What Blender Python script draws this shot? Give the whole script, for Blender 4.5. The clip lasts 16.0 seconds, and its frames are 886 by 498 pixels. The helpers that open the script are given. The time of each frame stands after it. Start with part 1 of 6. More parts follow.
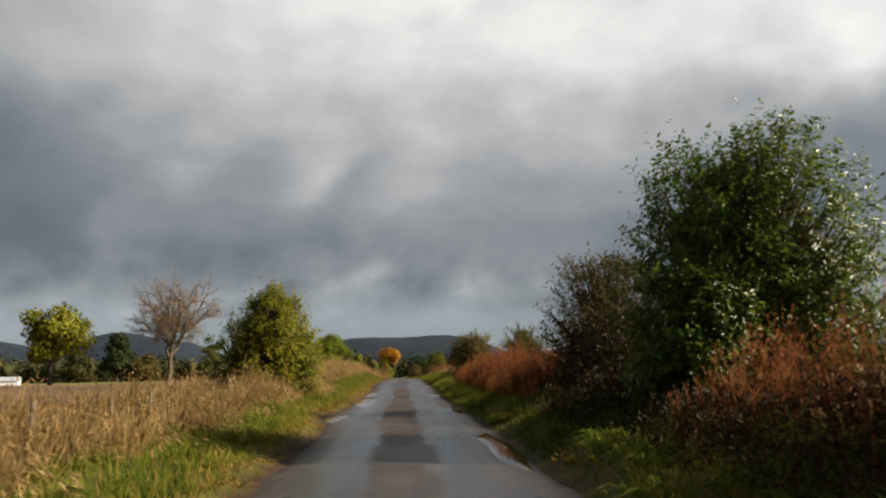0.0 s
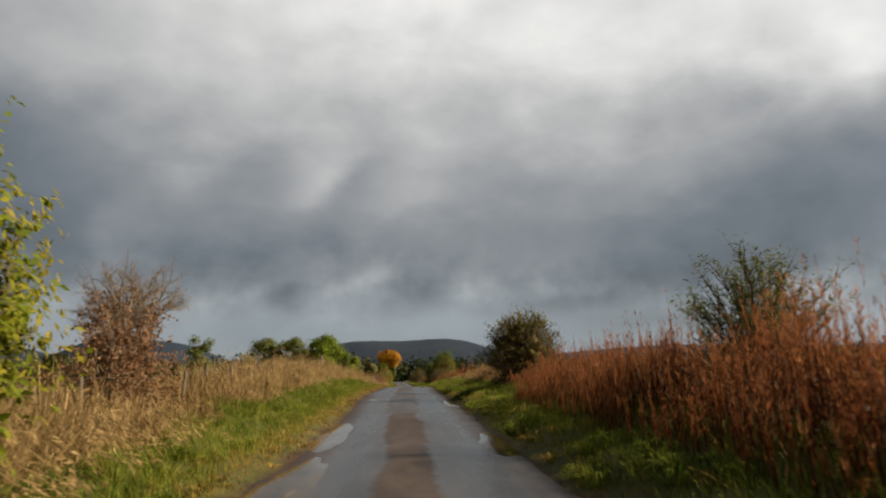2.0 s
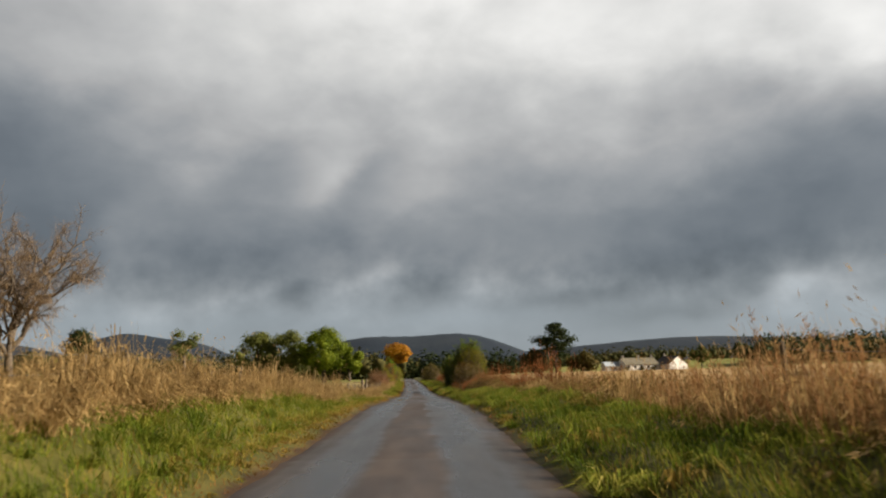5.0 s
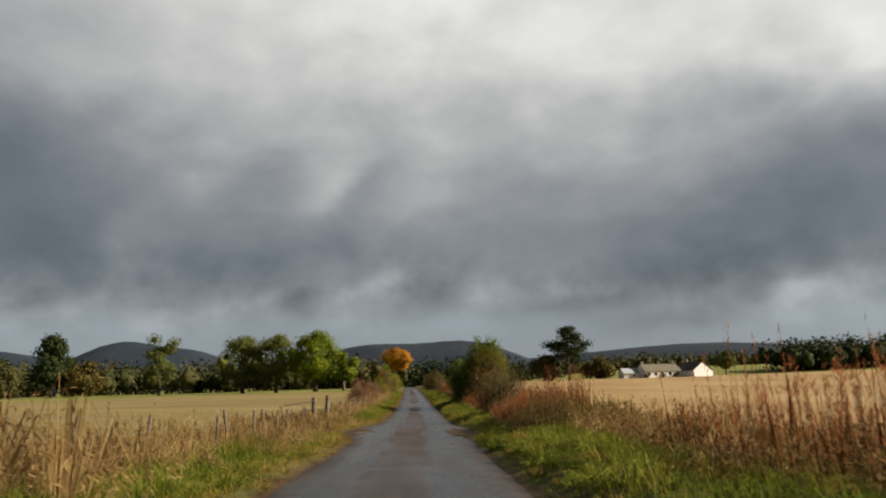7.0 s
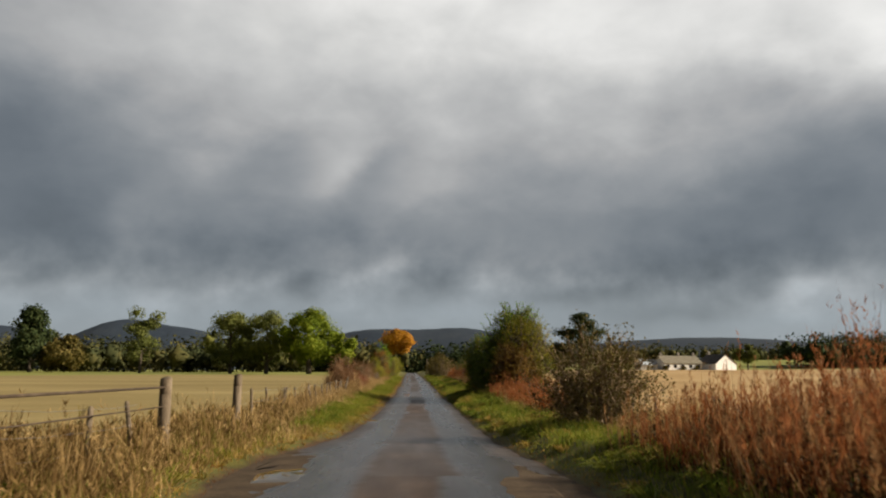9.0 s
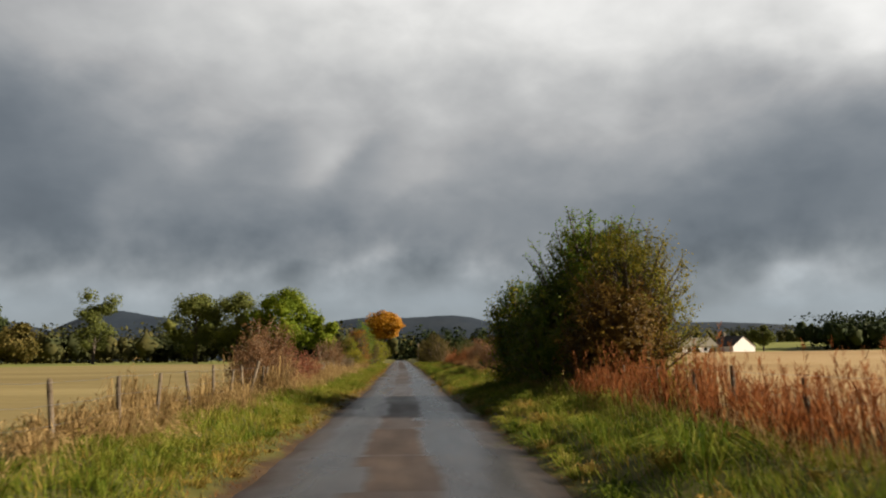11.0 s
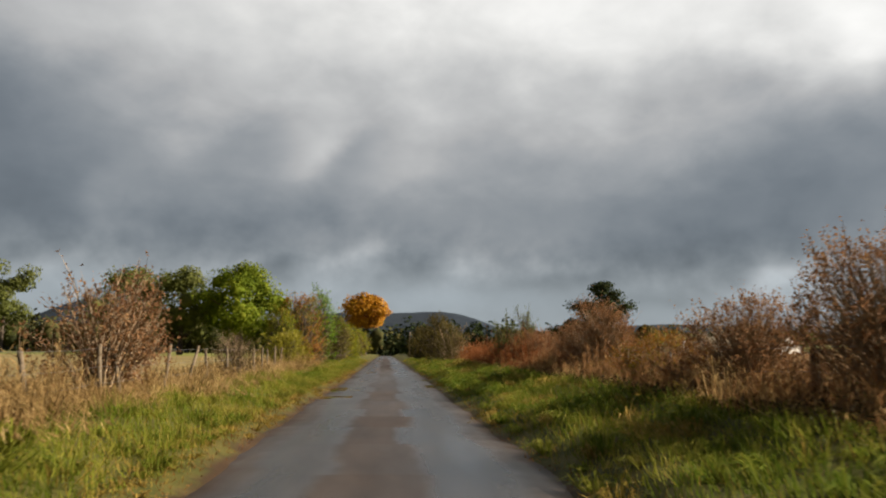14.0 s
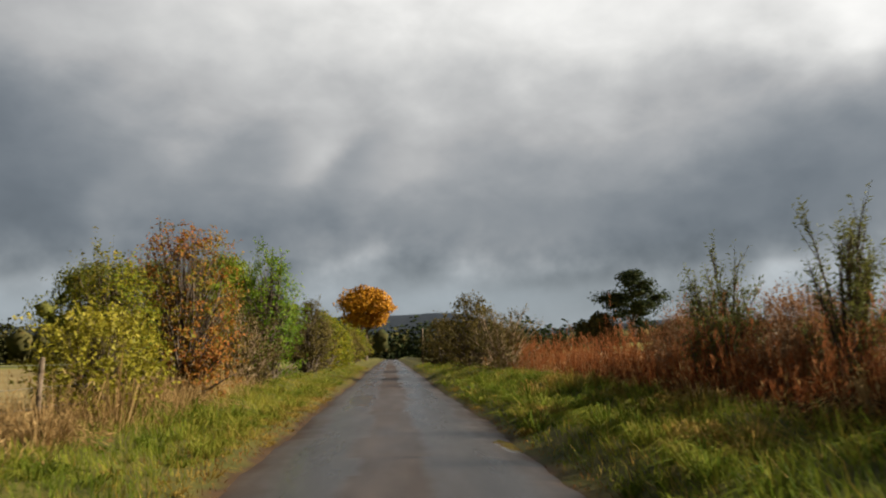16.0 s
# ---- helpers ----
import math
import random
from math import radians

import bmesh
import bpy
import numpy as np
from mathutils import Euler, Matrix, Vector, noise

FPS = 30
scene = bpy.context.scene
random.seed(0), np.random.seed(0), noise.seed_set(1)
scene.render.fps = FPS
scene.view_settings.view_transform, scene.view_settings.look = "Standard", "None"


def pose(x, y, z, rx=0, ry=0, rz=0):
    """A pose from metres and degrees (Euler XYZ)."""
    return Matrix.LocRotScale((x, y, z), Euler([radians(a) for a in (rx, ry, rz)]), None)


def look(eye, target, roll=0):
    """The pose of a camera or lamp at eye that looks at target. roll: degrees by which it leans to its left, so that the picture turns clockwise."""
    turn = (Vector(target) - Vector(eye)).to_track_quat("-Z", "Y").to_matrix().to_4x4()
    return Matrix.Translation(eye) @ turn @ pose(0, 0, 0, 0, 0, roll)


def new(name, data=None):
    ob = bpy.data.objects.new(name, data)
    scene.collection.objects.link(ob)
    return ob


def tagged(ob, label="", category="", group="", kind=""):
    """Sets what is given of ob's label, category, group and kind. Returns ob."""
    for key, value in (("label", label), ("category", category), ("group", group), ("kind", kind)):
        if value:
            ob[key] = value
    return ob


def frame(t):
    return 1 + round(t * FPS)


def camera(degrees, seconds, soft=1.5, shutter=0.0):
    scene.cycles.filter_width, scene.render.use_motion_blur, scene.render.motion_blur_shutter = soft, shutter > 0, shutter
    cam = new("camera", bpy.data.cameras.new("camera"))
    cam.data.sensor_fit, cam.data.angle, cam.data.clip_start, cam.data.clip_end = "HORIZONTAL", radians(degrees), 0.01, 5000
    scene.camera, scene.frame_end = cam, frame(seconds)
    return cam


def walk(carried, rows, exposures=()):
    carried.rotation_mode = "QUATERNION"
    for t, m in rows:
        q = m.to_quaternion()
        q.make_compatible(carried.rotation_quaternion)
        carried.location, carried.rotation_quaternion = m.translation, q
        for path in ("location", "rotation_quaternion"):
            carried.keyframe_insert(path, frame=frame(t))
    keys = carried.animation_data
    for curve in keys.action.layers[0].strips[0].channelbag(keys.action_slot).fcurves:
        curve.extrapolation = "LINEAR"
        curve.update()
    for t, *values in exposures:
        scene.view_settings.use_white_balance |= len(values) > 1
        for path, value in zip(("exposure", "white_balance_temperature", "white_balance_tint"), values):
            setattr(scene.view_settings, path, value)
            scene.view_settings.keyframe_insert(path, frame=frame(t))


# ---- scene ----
cam = camera(62.0, 16.0, soft=2.05, shutter=0.12)
# seconds, x, y, z, yaw to the left, pitch up, roll
ROWS = [
    (0.0, 0.000, 0.00, 1.350, -3.19, 9.79, -0.96),
    (0.5, -0.031, 5.54, 1.408, -3.15, 9.69, -0.52),
    (1.0, -0.070, 11.06, 1.470, -3.24, 9.44, -0.73),
    (1.5, -0.112, 16.67, 1.533, -3.06, 9.43, -0.25),
    (2.0, -0.145, 22.31, 1.608, -3.13, 10.09, -0.76),
    (2.5, -0.163, 28.02, 1.688, -3.02, 10.32, -0.26),
    (3.0, -0.156, 33.77, 1.769, -3.14, 9.96, -0.02),
    (3.5, -0.130, 39.53, 1.858, -3.00, 9.52, -0.12),
    (4.0, -0.077, 45.01, 1.973, -2.86, 8.63, -0.38),
    (4.5, -0.007, 50.45, 2.081, -2.50, 9.19, -1.27),
    (7.0, 0.557, 79.73, 2.463, -2.20, 10.31, -1.57),
    (7.5, 0.546, 84.49, 2.414, -2.20, 9.47, -1.02),
    (8.0, 0.511, 89.20, 2.350, -2.21, 8.83, -0.22),
    (8.5, 0.469, 93.81, 2.263, -2.04, 8.74, -0.27),
    (9.0, 0.414, 98.54, 2.160, -1.77, 9.33, 0.16),
    (11.5, 0.495, 128.50, 1.671, -2.77, 8.27, -0.62),
    (12.0, 0.485, 134.68, 1.644, -2.75, 8.09, 0.05),
    (12.5, 0.465, 140.82, 1.619, -2.97, 7.51, 0.35),
    (13.0, 0.419, 146.90, 1.599, -4.30, 7.75, 0.26),
    (13.5, 0.356, 152.78, 1.582, -3.94, 8.13, 0.45),
    (14.0, 0.296, 158.52, 1.583, -3.52, 8.18, 0.71),
    (14.5, 0.236, 164.17, 1.604, -3.17, 8.02, 1.23),
    (15.0, 0.177, 169.87, 1.641, -4.48, 8.15, -0.50),
    (15.5, 0.118, 175.65, 1.692, -3.87, 8.38, -1.11),
    (16.0, 0.039, 181.36, 1.753, -3.32, 8.28, -0.85),
]
EXPOSURE = 1.06
walk(cam, [(t, pose(x, y, z, 90 + p, 0, w) @ pose(0, 0, 0, 0, 0, r)) for t, x, y, z, w, p, r in ROWS], [(t, EXPOSURE + e) for t, e in ((0.0, 0.06), (2.0, -0.02), (4.0, 0.06), (7.0, -0.1), (9.0, -0.04), (11.5, 0.08), (12.5, 0.26), (13.0, 0.32), (13.5, 0.22), (14.5, 0.12), (16.0, 0.12))])

# ---------------------------------------------------------------- light
SUN_AZ, SUN_EL = 91.0, 29.0  # degrees clockwise from +y, and above the horizon
_s = Vector((math.sin(radians(SUN_AZ)) * math.cos(radians(SUN_EL)), math.cos(radians(SUN_AZ)) * math.cos(radians(SUN_EL)), math.sin(radians(SUN_EL))))
sun = new("sun", bpy.data.lights.new("sun", "SUN"))
sun.data.energy, sun.data.angle, sun.data.color = 4.5, radians(0.6), (1.0, 0.86, 0.68)
sun.matrix_world = look(_s * 60, (0, 0, 0))


class Nodes:
    """Short notation for a node tree."""

    def __init__(self, tree):
        self.tree = tree
        tree.nodes.clear()

    def add(self, kind, ins=None, **props):
        n = self.tree.nodes.new(kind)
        for k, v in props.items():
            setattr_node(n, k, v)
        for k, v in (ins or {}).items():
            if isinstance(v, bpy.types.NodeSocket):
                self.tree.links.new(v, n.inputs[k])
            else:
                n.inputs[k].default_value = v
        return n

    def math(self, op, a, b=0.0, c=0.0, clamp=False):
        n = self.add("ShaderNodeMath", {0: a, 1: b, 2: c})
        n.operation, n.use_clamp = op, clamp
        return n.outputs[0]

    def noise(self, vec, scale, detail=4.0, rough=0.55, distortion=0.0):
        ins = {"Scale": scale, "Detail": detail, "Roughness": rough, "Distortion": distortion}
        if vec is not None:
            ins["Vector"] = vec
        return self.add("ShaderNodeTexNoise", ins).outputs["Fac"]

    def scaled(self, vec, s, loc=(0, 0, 0)):
        return self.add("ShaderNodeMapping", {"Vector": vec, "Scale": s, "Location": loc}).outputs[0]

    def ramp(self, fac, stops, ease="LINEAR"):
        n = self.add("ShaderNodeValToRGB", {"Fac": fac})
        n.color_ramp.interpolation = ease
        e = n.color_ramp.elements
        while len(e) < len(stops):
            e.new(0.5)
        for el, (p, c) in zip(e, stops):
            el.position, el.color = p, (*c, 1.0)
        return n.outputs[0]

    def mix(self, fac, a, b, blend="MIX"):
        n = self.add("ShaderNodeMix")
        n.data_type, n.blend_type = "RGBA", blend
        for i, v in ((0, fac), (6, a), (7, b)):
            if isinstance(v, bpy.types.NodeSocket):
                self.tree.links.new(v, n.inputs[i])
            else:
                n.inputs[i].default_value = v if i == 0 else (*v, 1.0)
        return n.outputs[2]

    def link(self, a, b):
        self.tree.links.new(a, b)


def setattr_node(n, k, v):
    if k == "operation":
        n.operation = v
    elif k == "sky_type":
        n.sky_type = v


def make_world():
    """Broken autumn overcast: a pale gap low on the horizon, slate cloud above it, brighter torn cloud overhead, over a clear sky."""
    w = bpy.data.worlds.new("world")
    scene.world = w
    w.use_nodes = True
    k = Nodes(w.node_tree)
    out = k.add("ShaderNodeOutputWorld")
    bg = k.add("ShaderNodeBackground")
    sky = k.add("ShaderNodeTexSky")
    sky.sky_type, sky.sun_disc = "NISHITA", False
    sky.sun_elevation, sky.sun_rotation = radians(SUN_EL), radians(SUN_AZ)
    d = k.add("ShaderNodeTexCoord").outputs["Generated"]
    sep = k.add("ShaderNodeSeparateXYZ", {0: d})
    x, y, z = sep.outputs
    drift = k.add("ShaderNodeTexNoise", {"Vector": k.scaled(d, (7.0, 7.0, 12.0), (2.3, 1.0, 0.0)), "Scale": 1.0, "Detail": 2.5, "Roughness": 0.42, "Distortion": 0.2}).outputs["Color"]
    dx, dy, dz = k.add("ShaderNodeSeparateXYZ", {0: drift}).outputs
    torn = k.noise(k.scaled(d, (11.0, 11.0, 17.0), (0.4, 3.0, 1.0)), 1.0, 4.0, 0.52, 0.15)
    soft = k.noise(k.scaled(d, (4.0, 4.0, 9.0), (0.9, 0.2, 0.4)), 1.0, 3.0, 0.5, 0.3)
    # the cloud is torn: its forms are shifted about a little, more so higher up
    reach = k.math("MULTIPLY_ADD", k.math("MINIMUM", k.math("MAXIMUM", z, 0.0), 0.4), 0.075, 0.030)
    az = k.math("MULTIPLY_ADD", k.math("SUBTRACT", dx, 0.5), k.math("MULTIPLY", reach, 2.4), k.math("ARCTAN2", x, y))
    el = k.math("MULTIPLY_ADD", k.math("SUBTRACT", dy, 0.5), k.math("MULTIPLY", reach, 1.6), k.math("ARCSINE", z))
    el = k.math("MULTIPLY_ADD", k.math("SUBTRACT", torn, 0.5), k.math("MULTIPLY", reach, 0.9), el)
    # the last two stops darken the unseen zenith to cut ambient light
    grey = [(0.0, 0.28), (0.06, 0.30), (0.085, 0.29), (0.112, 0.25), (0.14, 0.212), (0.175, 0.215), (0.22, 0.25), (0.29, 0.34), (0.365, 0.47), (0.44, 0.585), (0.50, 0.65), (0.60, 0.66), (0.75, 0.235), (1.0, 0.11)]
    level = k.ramp(el, [(e, (c, c, c)) for e, c in grey], "CARDINAL")

    def form(total, a, e, sa, se, tilt, up):
        """A thin (up) or thick place of the cloud: azimuth to the right, elevation, spreads (radians), tilt (degrees)."""
        u, v = k.math("SUBTRACT", az, a), k.math("SUBTRACT", el, e)
        c, s = math.cos(radians(tilt)), math.sin(radians(tilt))
        p = k.math("DIVIDE", k.math("MULTIPLY_ADD", u, c, k.math("MULTIPLY", v, s)), sa)
        q = k.math("DIVIDE", k.math("MULTIPLY_ADD", u, -s, k.math("MULTIPLY", v, c)), se)
        r2 = k.math("MULTIPLY_ADD", p, p, k.math("MULTIPLY", q, q))
        return k.math("MULTIPLY_ADD", k.math("EXPONENT", k.math("MULTIPLY", r2, -0.5)), up, total)

    total = k.math("ADD", k.math("MULTIPLY_ADD", k.math("SUBTRACT", soft, 0.5), 0.22, 0.0), k.math("MULTIPLY", k.math("SUBTRACT", torn, 0.5), 0.40))
    for bright in [(-0.021, 0.510, 0.092, 0.034, 1, 0.14), (0.320, 0.407, 0.192, 0.046, -6, 0.20), (0.612, 0.391, 0.077, 0.054, -23, 0.26), (-0.115, 0.249, 0.025, 0.048, -38, 0.36), (-0.022, 0.239, 0.020, 0.044, -38, 0.24), (-0.306, 0.302, 0.153, 0.038, 13, 0.08), (-0.352, 0.195, 0.026, 0.032, -10, 0.24), (-0.052, 0.128, 0.038, 0.017, 23, 0.24), (-0.089, 0.111, 0.020, 0.009, 21, 0.16), (-0.020, 0.136, 0.018, 0.011, 31, 0.14), (0.077, 0.143, 0.021, 0.023, -28, 0.20), (0.111, 0.117, 0.026, 0.009, 16, 0.12), (-0.192, 0.120, 0.026, 0.010, 21, 0.16), (-0.293, 0.107, 0.031, 0.009, 16, 0.12), (-0.472, 0.101, 0.046, 0.009, 11, 0.10), (0.511, 0.104, 0.046, 0.015, 19, 0.34), (0.466, 0.092, 0.046, 0.009, 13, 0.20), (0.388, 0.262, 0.046, 0.023, 11, 0.16), (0.150, 0.154, 0.054, 0.017, 16, 0.10), (-0.417, 0.092, 0.123, 0.011, 1, 0.08), (0.275, 0.311, 0.107, 0.031, 11, 0.08)]:
        total = form(total, *bright)
    for dark in [(-0.549, 0.359, 0.115, 0.115, 1, -0.45), (-0.522, 0.240, 0.146, 0.061, 1, -0.40), (-0.432, 0.469, 0.153, 0.038, 1, -0.16), (0.562, 0.281, 0.146, 0.054, -10, -0.20), (0.471, 0.202, 0.153, 0.046, 15, -0.32), (0.368, 0.119, 0.130, 0.025, 7, -0.30), (-0.065, 0.255, 0.015, 0.042, -38, -0.18), (-0.458, 0.172, 0.046, 0.021, 1, -0.14), (-0.223, 0.145, 0.115, 0.023, -1, -0.20), (-0.156, 0.109, 0.026, 0.015, 1, -0.40), (0.019, 0.101, 0.021, 0.014, 1, -0.30), (0.200, 0.095, 0.046, 0.011, 9, -0.22), (0.386, 0.078, 0.092, 0.010, 7, -0.26), (-0.196, 0.286, 0.046, 0.023, 21, -0.16), (-0.448, 0.309, 0.046, 0.031, 21, -0.12)]:
        total = form(total, *dark)
    # mist torn from the cloud base into the pale gap under it
    mist = k.noise(k.scaled(d, (19.0, 19.0, 21.0), (5.2, 0.7, 2.0)), 1.0, 3.5, 0.52, 0.0)
    band = k.math("EXPONENT", k.math("MULTIPLY", k.math("POWER", k.math("ABSOLUTE", k.math("DIVIDE", k.math("SUBTRACT", el, 0.125), 0.032)), 2.0), -0.5))
    total = k.math("MULTIPLY_ADD", k.math("MULTIPLY", k.math("SUBTRACT", mist, 0.5), 1.25), band, total)
    level = k.math("MULTIPLY", level, k.math("EXPONENT", total))
    upper = k.ramp(level, [(0.0, (0.84, 0.995, 1.15)), (0.14, (0.865, 0.995, 1.13)), (0.24, (0.935, 1.0, 1.06)), (0.36, (0.99, 1.0, 1.005)), (0.6, (1.005, 1.0, 0.975)), (1.0, (1.015, 1.0, 0.965))])
    low = k.ramp(el, [(0.07, (1, 1, 1)), (0.16, (0, 0, 0))])
    tint = k.mix(low, upper, (0.885, 1.0, 1.085))
    cloud = k.mix(1.0, k.add("ShaderNodeCombineColor", {0: level, 1: level, 2: level}).outputs[0], tint, "MULTIPLY")
    # unseen sky behind and to the sides, darkened to weaken its fill
    cloud = k.mix(k.ramp(y, [(0.0, (1, 1, 1)), (0.6, (0, 0, 0))]), cloud, k.mix(1.0, cloud, (0.22, 0.23, 0.25), "MULTIPLY"))
    clear = k.mix(1.0, sky.outputs[0], (0.08, 0.08, 0.08), "MULTIPLY")
    col = k.mix(0.95, clear, cloud)
    k.link(col, bg.inputs[0])
    bg.inputs[1].default_value = 0.55
    k.link(bg.outputs[0], out.inputs[0])


make_world()

# ---------------------------------------------------------------- materials


def material(name):
    m = bpy.data.materials.new(name)
    m.use_nodes = True
    k = Nodes(m.node_tree)
    out = k.add("ShaderNodeOutputMaterial")
    b = k.add("ShaderNodeBsdfPrincipled")
    k.link(b.outputs[0], out.inputs[0])
    return m, k, b, out


def leafy(name, stops, rough=0.55, through_light=0.25, patch=0.5, gloss=0.1, size=1.0):
    """Leaves, blades and stems: each piece takes a colour of the ramp; a slow drift over the place shifts it."""
    m, k, b, out = material(name)
    r = k.add("ShaderNodeNewGeometry").outputs["Random Per Island"]
    pos = k.add("ShaderNodeNewGeometry").outputs["Position"]
    drift = k.math("ADD", k.math("MULTIPLY", k.noise(pos, 0.55 / size, 3.0), 0.6), k.math("MULTIPLY", k.noise(pos, 3.2 / size, 3.0), 0.4))
    f = k.math("ADD", k.math("MULTIPLY", r, 1.0 - patch), k.math("MULTIPLY", k.math("MULTIPLY_ADD", drift, 2.2, -0.6), patch), clamp=True)
    c = k.ramp(f, stops)
    grain = k.noise(pos, 60.0, 2.0)
    c = k.mix(0.35, c, k.ramp(grain, [(0.3, (0.55, 0.5, 0.42)), (0.7, (1.15, 1.15, 1.1))]), "MULTIPLY")
    k.link(c, b.inputs["Base Color"])
    b.inputs["Roughness"].default_value = rough
    b.inputs["Specular IOR Level"].default_value = gloss
    t = k.add("ShaderNodeBsdfTranslucent", {"Color": c})
    mx = k.add("ShaderNodeMixShader", {0: through_light})
    k.link(b.outputs[0], mx.inputs[1])
    k.link(t.outputs[0], mx.inputs[2])
    k.link(mx.outputs[0], out.inputs[0])
    return m


def rough_surface(name, stops, scale=3.0, fine=40.0, rough=0.85, bump=0.3, stretch=(1, 1, 1)):
    m, k, b, out = material(name)
    pos = k.scaled(k.add("ShaderNodeNewGeometry").outputs["Position"], stretch)
    a, g = k.noise(pos, scale, 5.0, 0.6), k.noise(pos, fine, 4.0, 0.6)
    f = k.math("ADD", k.math("MULTIPLY", a, 0.65), k.math("MULTIPLY", g, 0.35))
    c = k.ramp(f, stops)
    k.link(c, b.inputs["Base Color"])
    b.inputs["Roughness"].default_value = rough
    b.inputs["Specular IOR Level"].default_value = 0.12
    k.link(k.add("ShaderNodeBump", {"Height": f, "Strength": bump, "Distance": 0.03}).outputs[0], b.inputs["Normal"])
    return m


def asphalt():
    """Old wet lane: two smooth wheel tracks that mirror the sky, a duller brown gritty crown with clear edges, squared repairs, earth washed over the sides."""
    m, k, b, out = material("wet_asphalt")
    pos = k.add("ShaderNodeNewGeometry").outputs["Position"]
    across = k.add("ShaderNodeAttribute")
    across.attribute_name = "across"
    u = across.outputs["Fac"]
    wob = k.math("ADD", k.math("MULTIPLY_ADD", k.noise(pos, 0.25, 3.0), 0.36, -0.18), k.math("MULTIPLY_ADD", k.noise(pos, 2.5, 4.0), 0.16, -0.08))
    # squared old repairs step the crown's width from stretch to stretch
    cell = k.add("ShaderNodeTexVoronoi", {"Vector": k.scaled(pos, (0.0, 0.30, 0.0)), "Scale": 1.0})
    step = k.add("ShaderNodeSeparateXYZ", {0: cell.outputs["Color"]}).outputs
    v = k.math("ADD", k.math("ADD", u, 0.08), wob)
    v = k.math("MULTIPLY_ADD", k.math("SUBTRACT", step[0], 0.5), 0.16, v)
    inner = k.math("DIVIDE", k.math("ABSOLUTE", v), k.math("MULTIPLY_ADD", step[1], 0.5, 0.75))
    crown = k.ramp(inner, [(0.0, (1, 1, 1)), (0.36, (1, 1, 1)), (0.58, (0.10, 0.10, 0.10)), (1.0, (0, 0, 0))], "EASE")
    fade = k.ramp(k.noise(k.scaled(pos, (0.1, 0.045, 1.0)), 1.0, 2.0), [(0.36, (0.45, 0.45, 0.45)), (0.6, (1, 1, 1))])
    crown = k.math("MULTIPLY", k.math("MULTIPLY", crown, fade), k.math("MULTIPLY_ADD", step[2], 0.3, 0.7))
    sides = k.ramp(k.math("SUBTRACT", k.math("ABSOLUTE", k.math("ADD", u, k.math("MULTIPLY", wob, 1.4))), 0.95), [(0.25, (0, 0, 0)), (0.6, (0.5, 0.5, 0.5)), (0.9, (1, 1, 1))], "EASE")
    bands = k.noise(k.scaled(pos, (0.7, 0.10, 1.0)), 1.0, 4.0, 0.6)
    grit = k.noise(pos, 90.0, 3.0, 0.7)
    mid = k.noise(k.scaled(pos, (1.0, 0.3, 1.0)), 1.8, 5.0, 0.6)
    blotch = k.noise(k.scaled(pos, (0.9, 0.45, 1.0), (3.0, 1.0, 0.0)), 0.9, 5.0, 0.65)
    mixed = k.math("ADD", k.math("MULTIPLY", mid, 0.7), k.math("MULTIPLY", grit, 0.3))
    base = k.ramp(mixed, [(0.3, (0.0145, 0.0130, 0.0122)), (0.5, (0.0275, 0.0243, 0.0222)), (0.7, (0.052, 0.0455, 0.041))])
    earthy = k.ramp(mixed, [(0.3, (0.029, 0.020, 0.0150)), (0.5, (0.053, 0.037, 0.028)), (0.7, (0.094, 0.067, 0.050))])
    dirt = k.ramp(mixed, [(0.3, (0.028, 0.017, 0.010)), (0.5, (0.056, 0.033, 0.018)), (0.7, (0.10, 0.062, 0.032))])
    col = k.mix(crown, base, earthy)
    col = k.mix(k.math("MULTIPLY", sides, 0.6), col, dirt)
    col = k.mix(k.ramp(blotch, [(0.5, (0, 0, 0)), (0.64, (0.6, 0.6, 0.6))]), col, k.mix(1.0, col, (0.72, 0.69, 0.66), "MULTIPLY"))
    k.link(col, b.inputs["Base Color"])
    dull = k.math("MAXIMUM", crown, sides)
    r = k.math("MULTIPLY_ADD", dull, 0.36, k.math("MULTIPLY_ADD", grit, 0.10, 0.22))
    r = k.math("SUBTRACT", r, k.math("MULTIPLY", k.math("SUBTRACT", bands, 0.5), 0.6), clamp=True)
    k.link(k.math("MAXIMUM", r, 0.10), b.inputs["Roughness"])
    k.link(k.math("MULTIPLY_ADD", dull, -0.22, 0.34), b.inputs["Specular IOR Level"])
    hgt = k.math("ADD", k.math("MULTIPLY", grit, 0.5), k.math("MULTIPLY", mid, 0.5))
    k.link(k.add("ShaderNodeBump", {"Height": hgt, "Strength": 0.14, "Distance": 0.01}).outputs[0], b.inputs["Normal"])
    return m


def water():
    m, k, b, out = material("puddle_water")
    pos = k.add("ShaderNodeNewGeometry").outputs["Position"]
    k.link(k.ramp(k.noise(pos, 3.0), [(0.3, (0.05, 0.035, 0.016)), (0.7, (0.10, 0.072, 0.032))]), b.inputs["Base Color"])
    b.inputs["Roughness"].default_value = 0.05
    b.inputs["IOR"].default_value = 1.33
    k.link(k.add("ShaderNodeBump", {"Height": k.noise(pos, 9.0, 2.0), "Strength": 0.04, "Distance": 0.01}).outputs[0], b.inputs["Normal"])
    return m


